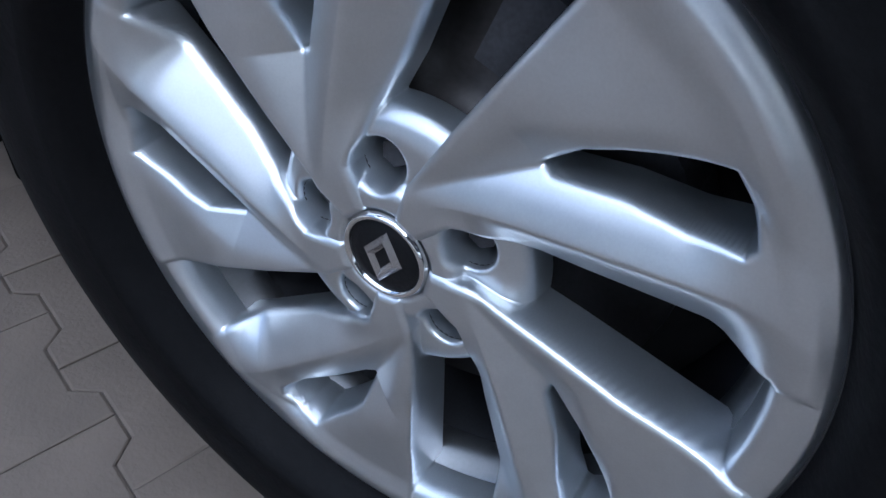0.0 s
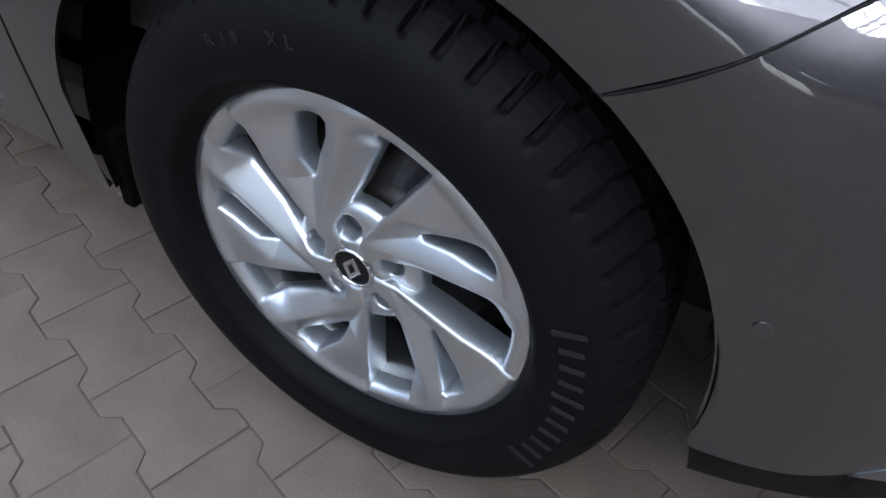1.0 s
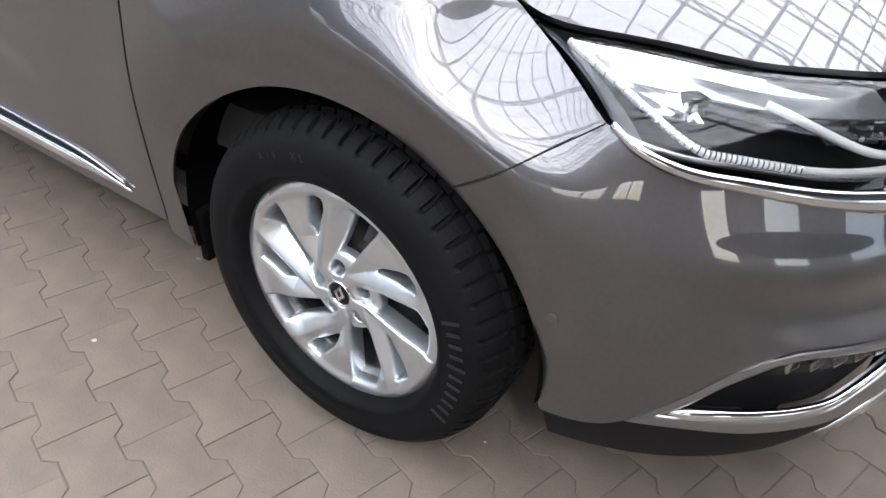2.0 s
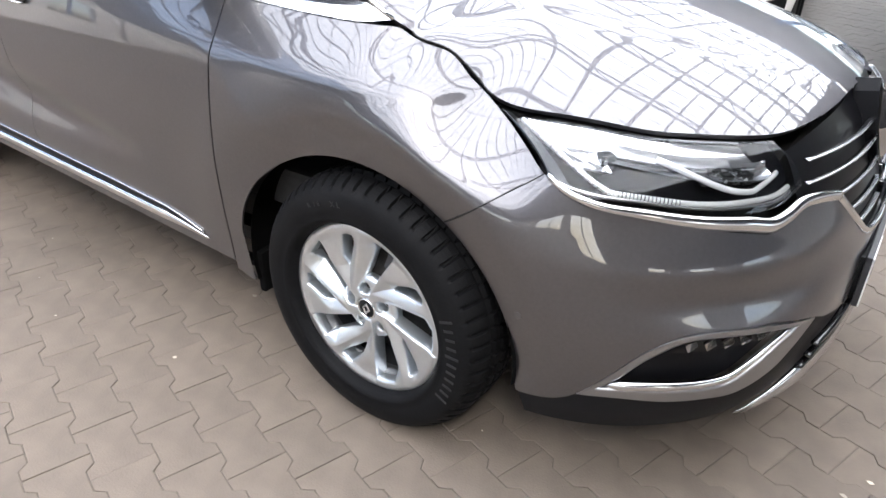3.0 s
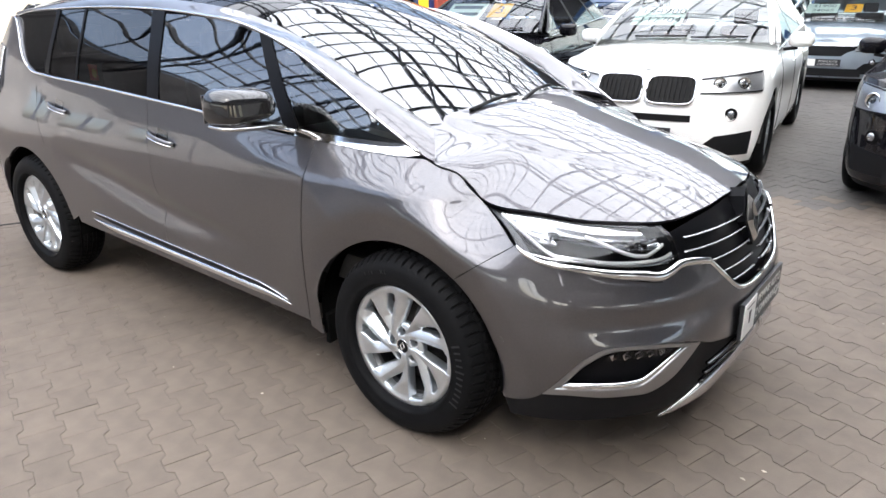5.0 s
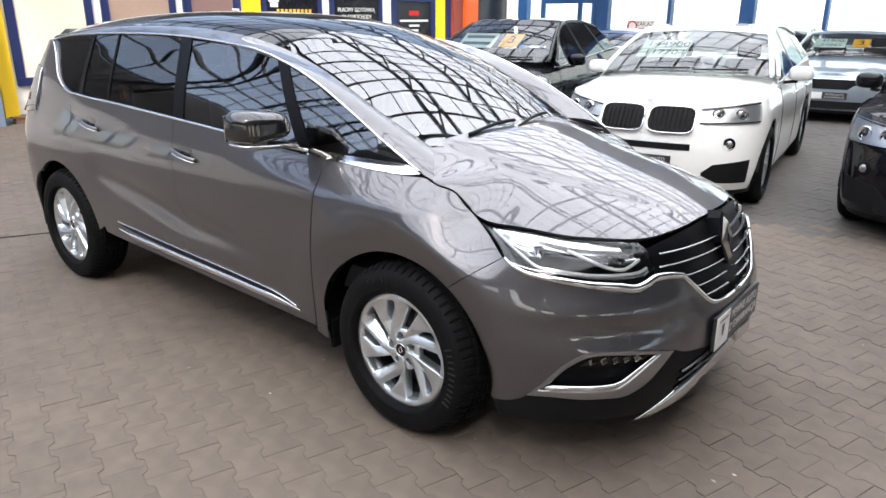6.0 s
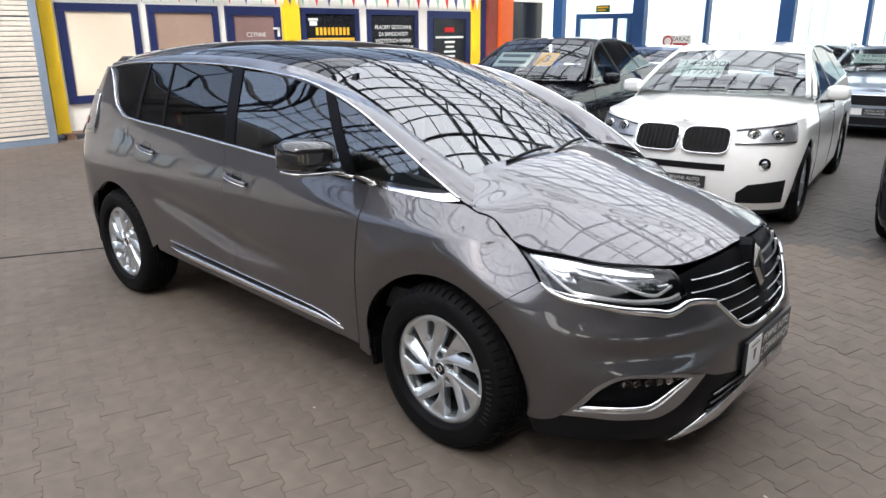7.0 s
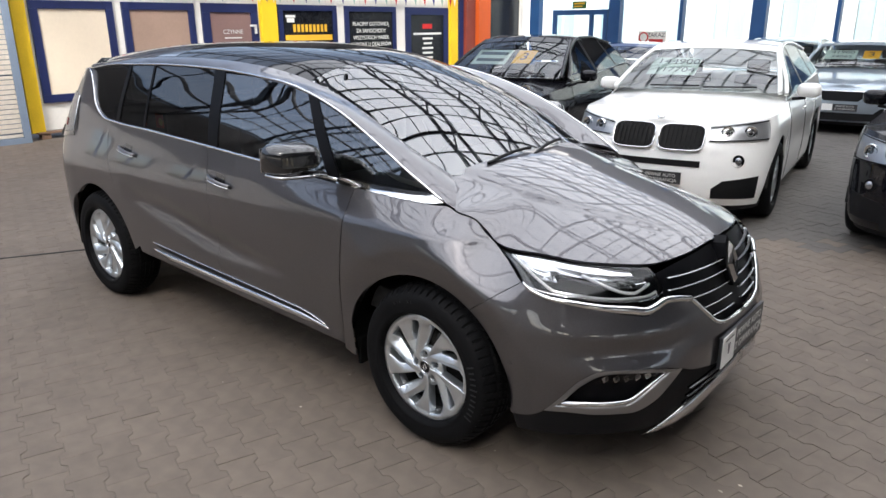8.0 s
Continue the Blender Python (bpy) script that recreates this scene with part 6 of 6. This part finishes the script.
        # side windows
        rail = path((rx1, height - 0.16), ((rx0 + rx1) / 2, height - 0.075), (rx0 - 0.12, height - 0.105), (rx0 + 0.10, height - 0.165), ((rx0 + hx) / 2, (height + bz0) / 2 - 0.04), (hx - 0.12, bz0 + 0.05))
        bl = path((tail_x + 0.62, bz1 + 0.04), (-wb * 0.6, (bz0 + bz1) / 2 + 0.02), (hx - 0.05, bz0 + 0.01))

        def edge(u, rail=rail):
            x, z = rail(u)
            return np.array([x, -W(z) + 0.0, z])

        def low_edge(u, bl=bl):
            x, z = bl(u)
            return np.array([x, -W(z) + 0.005, z])
        for a, b, mt, nm in ((0.02, 0.20, glass, "rear_side_glass"), (0.225, 0.53, glass, "rear_door_glass"), (0.56, 0.96, glass, "front_door_glass"), (0.0, 0.02, paint, "rear_pillar"), (0.20, 0.225, PILLAR_BLACK, "window_pillar"), (0.53, 0.56, PILLAR_BLACK, "window_pillar"), (0.96, 1.0, paint, "corner_trim")):
            sheet(nm, lambda u, v, a=a, b=b: low_edge(a + (b - a) * u) * (1 - v) + edge(a + (b - a) * u) * v, 10, 6, mt, car, flip=flip, center=(-wb / 2, 0, 1.0), thick=0.004)
        tube("window_bright_line", lambda u: low_edge(u) + np.array([0, -0.006, -0.004]), CHROME, car, ru=0.005, rv=0.008, n=40, flip=flip)
        tube("roof_edge", lambda u: edge(u) + np.array([0, 0.004, 0.008]), paint, car, ru=0.022, rv=0.020, n=50, flip=flip)
        # lamps on the nose
        z0, z1 = lamp_z
        sl = lambda y, z: s_at_y(y, z, W, PW, xc)
        hl = sheet("headlight", lambda u, v: skin(sl(hw * (0.93 - 0.46 * u), z0 + 0.02), z0 + 0.02 + (z1 - z0) * (1 - 0.30 * u) * v - 0.01 * u), 14, 6, LAMP_PALE, car, flip=flip, center=(-wb / 2, 0, 0.5), lift=0.004)
        sheet("lamp_cover", lambda u, v: skin(sl(hw * (0.93 - 0.46 * u), z0 + 0.02), z0 + 0.02 + (z1 - z0) * (1 - 0.30 * u) * v - 0.01 * u), 14, 6, CLEAR, hl, flip=flip, center=(-wb / 2, 0, 0.5), lift=0.022)
        for vv in (0.0, 1.0):
            tube("lamp_edge", lambda u, vv=vv: skin(sl(hw * (0.93 - 0.46 * u), z0 + 0.02), z0 + 0.02 + (z1 - z0) * (1 - 0.30 * u) * vv - 0.01 * u) + np.array([0.016, -0.010, 0.0]), PILLAR_BLACK, hl, ru=0.006, rv=0.006, n=20, flip=flip)
        for k in range(2):
            c = skin(sl(hw * (0.80 - 0.18 * k), z0 + 0.02), (z0 + z1) / 2)
            rg = lathe("lamp_ring", [(0.0, 0.012), (0.030, 0.010), (0.044, 0.0), (0.050, -0.008), (0.055, -0.010), (0.059, -0.004), (0.060, 0.012)], CHROME, hl, n=24)
            rg.matrix_local = pose(c[0] + 0.012, c[1] * flip, c[2], 0, 0, 65 * flip)
            bm = bmesh.new()
            bmesh.ops.create_uvsphere(bm, u_segments=14, v_segments=8, radius=0.025, matrix=pose(c[0] + 0.006, c[1] * flip, c[2]))
            part("lamp_lens", bm, BLACK_GLOSS, hl, smooth=True)
        c = skin(sl(hw * 0.74, 0.5), z0 - 0.16)
        fg = lathe("fog_lamp", [(0.0, -0.002), (0.036, -0.002), (0.042, 0.0), (0.049, -0.008), (0.055, 0.004)], PILLAR_BLACK, car, n=28)
        fg.matrix_local = pose(c[0] + 0.006, c[1] * flip, c[2], 0, 0, 62 * flip)
        bm = bmesh.new()
        bmesh.ops.create_uvsphere(bm, u_segments=16, v_segments=8, radius=0.035, matrix=pose(c[0] + 0.003, c[1] * flip, c[2]) @ Matrix.Diagonal((0.5, 1, 1, 1)))
        part("fog_lens", bm, LAMP_SILVER, car, smooth=True)
        sheet("side_intake", lambda u, v: skin(sl(hw * (0.90 - 0.36 * u), 0.4), 0.28 + (0.20 - 0.05 * u - 0.06 * max(0, u - 0.75) / 0.25) * v), 12, 4, BLACK_PLASTIC, car, flip=flip, center=(-wb / 2, 0, 0.5), lift=0.004)
        # mirror
        bm = bmesh.new()
        bmesh.ops.create_uvsphere(bm, u_segments=24, v_segments=14, radius=1.0)
        for v in bm.verts:
            c = v.co
            v.co = (math.copysign(abs(c.x) ** 0.7, c.x) * 0.08 * (0.4 if c.x < 0 else 1), math.copysign(abs(c.y) ** 0.6, c.y) * 0.110, math.copysign(abs(c.z) ** 0.65, c.z) * 0.070)
        mi = part("door_mirror", bm, paint, car, smooth=True)
        mi.matrix_local = pose(hx - 0.42, -(hw + 0.085) * flip, bz0 + 0.085)
        tube("mirror_arm", path((hx - 0.42, -(hw - 0.08), bz0 - 0.01), (hx - 0.42, -(hw + 0.06), bz0 + 0.01)), BLACK_PLASTIC, car, ru=0.03, rv=0.016, n=6, flip=flip)
        for cx in (0.0, -wb):
            simple_wheel("wheel", pose(cx, -(hw - 0.022) * flip, wheel_r, 0, 0, 0 if flip > 0 else 180), car, wheel_r)
            sheet("wheel_housing", lambda u, v, cx=cx: np.array([cx + (R + 0.004) * math.cos(math.pi * u), -hw + 0.02 + 0.3 * v, wheel_r - 0.01 + (R + 0.004) * math.sin(math.pi * u)]), 20, 2, BLACK_MATT, car, flip=flip, center=(cx, 0, wheel_r), thick=0.0)
    sheet("deck", deck, 110, 30, paint, car, center=(-wb / 2, 0, 0.3), thick=0.0)
    # windscreen, roof, rear screen
    yb, yt = W(bz0) - 0.055, W(height - 0.11) - 0.02
    ws = lambda u, v: np.array([(hx + 0.02 + 0.12 * (1 - (2 * u - 1) ** 2)) * (1 - v) + (rx0 + 0.04 * (1 - (2 * u - 1) ** 2)) * v, (2 * u - 1) * (yb * (1 - v) + yt * v),
                                (hz1 + 0.01) * (1 - v) + (height - 0.10 + 0.04 * (1 - (2 * u - 1) ** 2)) * v + 0.03 * math.sin(math.pi * v)])
    sheet("windscreen", ws, 20, 14, CAR_SHIELD, car, center=(-wb / 2, 0, 0.6), thick=0.004)
    sheet("windscreen_header", lambda u, v: ws(u, 0.87 + 0.15 * v), 16, 4, paint, car, center=(-wb / 2, 0, 0.6), thick=0.004, lift=0.006)
    for sg in (0.0, 1.0):
        tube("windscreen_pillar", lambda v, sg=sg: ws(sg, v), paint, car, ru=0.024, rv=0.022, n=20)
    rf = lambda u, v: np.array([rx0 + (rx1 - rx0) * u, (2 * v - 1) * (yt + 0.0), (height - 0.10) + (0.055 * math.sin(math.pi * u * 0.9 + 0.15) - 0.05 * u) + 0.045 * (1 - (2 * v - 1) ** 2)])
    sheet("roof_panel", rf, 24, 16, roof_paint or paint, car, center=(-wb / 2, 0, 0.6))
    rw = lambda u, v: np.array([(tail_x + 0.42) * (1 - v) + rx1 * v, (2 * u - 1) * (yb * 0.95 * (1 - v) + yt * v), (bz1 + 0.02) * (1 - v) + (height - 0.12) * v])
    sheet("rear_screen", rw, 12, 8, DARK_GLASS, car, center=(-wb / 2, 0, 0.6), thick=0.004)
    # grille
    gz0, gz1 = grille
    if kidneys:
        for flip in (1, -1):
            def kid(a, r, flip=flip):
                y = -0.215 + 0.195 * math.copysign(abs(math.cos(a)) ** 0.45, math.cos(a)) * r
                z = (gz0 + gz1) / 2 + (gz1 - gz0) / 2 * math.copysign(abs(math.sin(a)) ** 0.45, math.sin(a)) * r
                return np.array([skin(sl(abs(y), z), z)[0] + 0.030, y, z])
            vs = [kid(2 * math.pi * i / 40, 0.98) for i in range(40)]
            mesh_object("kidney_opening", [(v[0] - 0.004, v[1] * flip, v[2]) for v in vs], [tuple(range(40)) if flip < 0 else tuple(range(39, -1, -1))], BLACK_MATT, car, smooth=False)
            tube("kidney_frame", lambda u: kid(2 * math.pi * u, 1.0), CHROME, car, ru=0.007, rv=0.008, n=60, flip=flip)
            for k in range(9):
                y = -0.055 - 0.040 * k
                tube("kidney_bar", lambda u, y=y: np.array([skin(sl(abs(y), gz0 + 0.1), gz0 + 0.02 + (gz1 - gz0 - 0.04) * u)[0] + 0.032, y, gz0 + 0.02 + (gz1 - gz0 - 0.04) * u]), BLACK_PLASTIC, car, ru=0.005, rv=0.010, n=6, sides=6, flip=flip, up=(1, 0, 0))
        c = NO(gz1 + 0.1)
        bd = lathe("round_badge", [(0.0, -0.004), (0.030, -0.004), (0.036, 0.0), (0.041, 0.004)], CHROME, car, n=24)
        bd.matrix_local = pose(nose_x - 0.14, 0, gz1 + 0.075, 0, 0, 90) @ pose(0, 0, 0, -50, 0, 0)
        sheet("lower_intake", lambda u, v: np.array([skin(sl(abs(0.40 * (2 * u - 1)), 0.55), 0.56)[0] + 0.006, 0.40 * (2 * u - 1), 0.555 + 0.055 * v]), 14, 3, BLACK_PLASTIC, car, center=(-wb / 2, 0, 0.5))
    else:
        g = sheet("grille", lambda u, v: np.array([skin(sl(abs(0.46 * (2 * u - 1)), 0.6), gz0 + (gz1 - gz0) * v)[0] + 0.008, 0.46 * (2 * u - 1) * (0.8 + 0.2 * v), gz0 + (gz1 - gz0) * v]), 16, 4, BLACK_PLASTIC, car, center=(-wb / 2, 0, 0.5))
        tube("grille_top_bar", lambda u: np.array([skin(sl(abs(0.47 * (2 * u - 1)), 0.6), gz1)[0] + 0.014, 0.47 * (2 * u - 1), gz1 + 0.008]), CHROME, car, ru=0.008, rv=0.012, n=24)
        sheet("lower_intake", lambda u, v: np.array([skin(sl(abs(0.55 * (2 * u - 1)), 0.4), 0.30)[0] + 0.012, 0.55 * (2 * u - 1), 0.24 + 0.12 * v]), 14, 3, BLACK_PLASTIC, car, center=(-wb / 2, 0, 0.5))
    px0 = NO(0.45) + 0.02
    pl = box("display_plate", px0, px0 + 0.012, -0.26, 0.26, 0.395, 0.505, PLATE_DARK, car, bevel=0.003)
    box("plate_field", px0 + 0.0125, px0 + 0.015, -0.26, -0.10, 0.397, 0.503, PLATE_WHITE, pl, bevel=0.001)
    words("plate_words", "PEWNE AUTO", 0.042, pose(px0 + 0.0127, 0.08, 0.470, 90, 0, 90), MARK_GREY, pl)
    words("plate_words", "Z GWARANCJA", 0.042, pose(px0 + 0.0127, 0.08, 0.427, 90, 0, 90), MARK_GREY, pl)
    # cabin
    box("underbody", tail_x + 0.35, nose_x - 0.35, -hw + 0.30, hw - 0.30, 0.18, 0.55, BLACK_MATT, car, bevel=0.03)
    box("cabin_tub", tail_x + 0.7, hx - 0.2, -hw + 0.16, hw - 0.16, 0.5, bz0 - 0.12, CABIN, car, bevel=0.03)
    box("dashboard", hx - 0.65, hx - 0.02, -hw + 0.22, hw - 0.22, bz0 - 0.2, bz0 + 0.0, CABIN, car, bevel=0.05)
    for yy in (-0.37, 0.37):
        bm = bmesh.new()
        box_bm(bm, hx - 1.42, hx - 1.24, yy - 0.23, yy + 0.23, bz0 - 0.3, bz0 + 0.16, 0.05)
        box_bm(bm, hx - 1.43, hx - 1.32, yy - 0.12, yy + 0.12, bz0 + 0.17, bz0 + 0.33, 0.035)
        part("seat", bm, CABIN, car, smooth=True)
    for yy in (-0.42, 0.12):
        tube("wiper", lambda u, yy=yy: ws(0.5 + (yy + 0.5 * u) / (2 * yb), 0.05 + 0.02 * u) + np.array([0.012, 0, 0.012]), BLACK_PLASTIC, car, ru=0.010, rv=0.008, n=10)
    if price:
        ps = new("price_sheet")
        ps.parent = car
        a, b = ws(0.30, 0.62), ws(0.30, 0.30)
        tilt = math.degrees(math.atan2(a[2] - b[2], b[0] - a[0]))
        ps.matrix_local = pose((a[0] + b[0]) / 2 - 0.035, (a[1] + b[1]) / 2, (a[2] + b[2]) / 2 - 0.01, 0, tilt, 0) @ pose(0, 0, 0, 0, 0, 90)
        box("sheet", -0.25, 0.25, -0.18, 0.18, -0.002, 0.0, PRICE_PAPER, ps, bevel=0.0)
        if price[0]:
            words("price_words", price[0], 0.15, pose(0.02, 0.09, 0.002), PRICE_INK, ps)
            words("price_words", price[1], 0.14, pose(0.02, -0.08, 0.002), PRICE_INK, ps)
        else:
            for k in range(2):
                box("print_bar", -0.20, 0.20, 0.05 - 0.16 * k, 0.12 - 0.16 * k, 0.001, 0.003, PRICE_INK, ps, bevel=0.0)
    if sign:
        a, b = ws(0.62, 0.60), ws(0.62, 0.34)
        sg = new("number_card")
        sg.parent = car
        tilt = math.degrees(math.atan2(a[2] - b[2], b[0] - a[0]))
        sg.matrix_local = pose((a[0] + b[0]) / 2 - 0.035, (a[1] + b[1]) / 2, (a[2] + b[2]) / 2 - 0.01, 0, tilt, 0) @ pose(0, 0, 0, 0, 0, 90)
        box("card", -0.13, 0.13, -0.16, 0.16, -0.002, 0.0, PRINT_Y, sg, bevel=0.0)
        words("card_words", "3", 0.24, pose(0, 0, 0.002), PLATE_DARK, sg)
    return car


PRICE_INK = material("grey price print", (0.12, 0.14, 0.15), 0.6)
PRICE_PAPER = material("pale green price sheet", (0.66, 0.76, 0.72), 0.6)
WHITE_PAINT = material("white car paint", (0.87, 0.87, 0.85), 0.35, 0.0, 1.0, 0.02, var=0.02, scale=40)
BLACK_PAINT = material("black car paint", (0.004, 0.004, 0.006), 0.5, 0.0, 0.8, 0.015, spec=0.05, var=0.1, scale=60, coat_ior=1.42)
NAVY_PAINT = material("dark blue car paint", (0.012, 0.04, 0.13), 0.3, 0.4, 1.0, 0.02, var=0.1, scale=60)
SILVER_BLUE = material("silver blue car paint", (0.34, 0.40, 0.46), 0.38, 0.7, 1.0, 0.02, var=0.04, scale=60)
PALE_BLUE = material("pale blue car paint", (0.40, 0.48, 0.54), 0.4, 0.5, 1.0, 0.02, var=0.04, scale=60)
parked_car("white_suv", pose(-0.89, 3.98, 0, 0, 0, -82.8), "white four-door sport utility with black twin grilles", WHITE_PAINT, 2.81, 0.84, 1.02, 0.94, 1.62, (0.93, 1.12, -0.35), (1.05, 1.16), (-1.15, -2.75), 0.365, kidneys=True, price=("144900", "117704"), lamp_z=(0.78, 0.93), grille=(0.70, 0.915))
parked_car("black_suv", pose(-3.55, 4.35, 0, 0, 0, -80), "glossy black sport utility with a price sheet behind the windscreen", BLACK_PAINT, 2.82, 0.88, 0.99, 0.945, 1.66, (0.93, 1.12, -0.40), (1.06, 1.18), (-1.2, -2.7), 0.365, price=("", ""), sign=True)
parked_car("blue_hatchback", pose(-4.2, 8.7, 0, 0, 0, -84), "dark blue hatchback parked behind the black car", NAVY_PAINT, 2.6, 0.85, 0.75, 0.89, 1.47, (0.80, 1.0, -0.30), (0.95, 1.05), (-1.1, -2.5), 0.315)
parked_car("grey_saloon", pose(-0.78, 11.1, 0, 0, 0, -86), "silver blue saloon with a black grille and price sheets", SILVER_BLUE, 2.75, 0.9, 1.0, 0.91, 1.48, (0.80, 1.02, -0.35), (0.96, 1.05), (-1.2, -2.6), 0.325, price=("41900", "34065"), sign=True, lamp_z=(0.62, 0.74), grille=(0.55, 0.70))
parked_car("pale_saloon", pose(-2.55, 12.6, 0, 0, 0, -85), "pale blue saloon parked against the glazed wall", PALE_BLUE, 2.65, 0.88, 0.85, 0.89, 1.50, (0.80, 1.02, -0.35), (0.96, 1.05), (-1.2, -2.6), 0.32)
parked_car("black_crossover", pose(1.60, 4.02, 0, 0, 0, -91), "glossy black crossover with round headlights", BLACK_PAINT, 2.7, 0.86, 0.9, 0.90, 1.60, (0.92, 1.10, -0.35), (1.02, 1.12), (-1.15, -2.6), 0.345, lamp_z=(0.72, 0.90), grille=(0.42, 0.68))

build_ground()
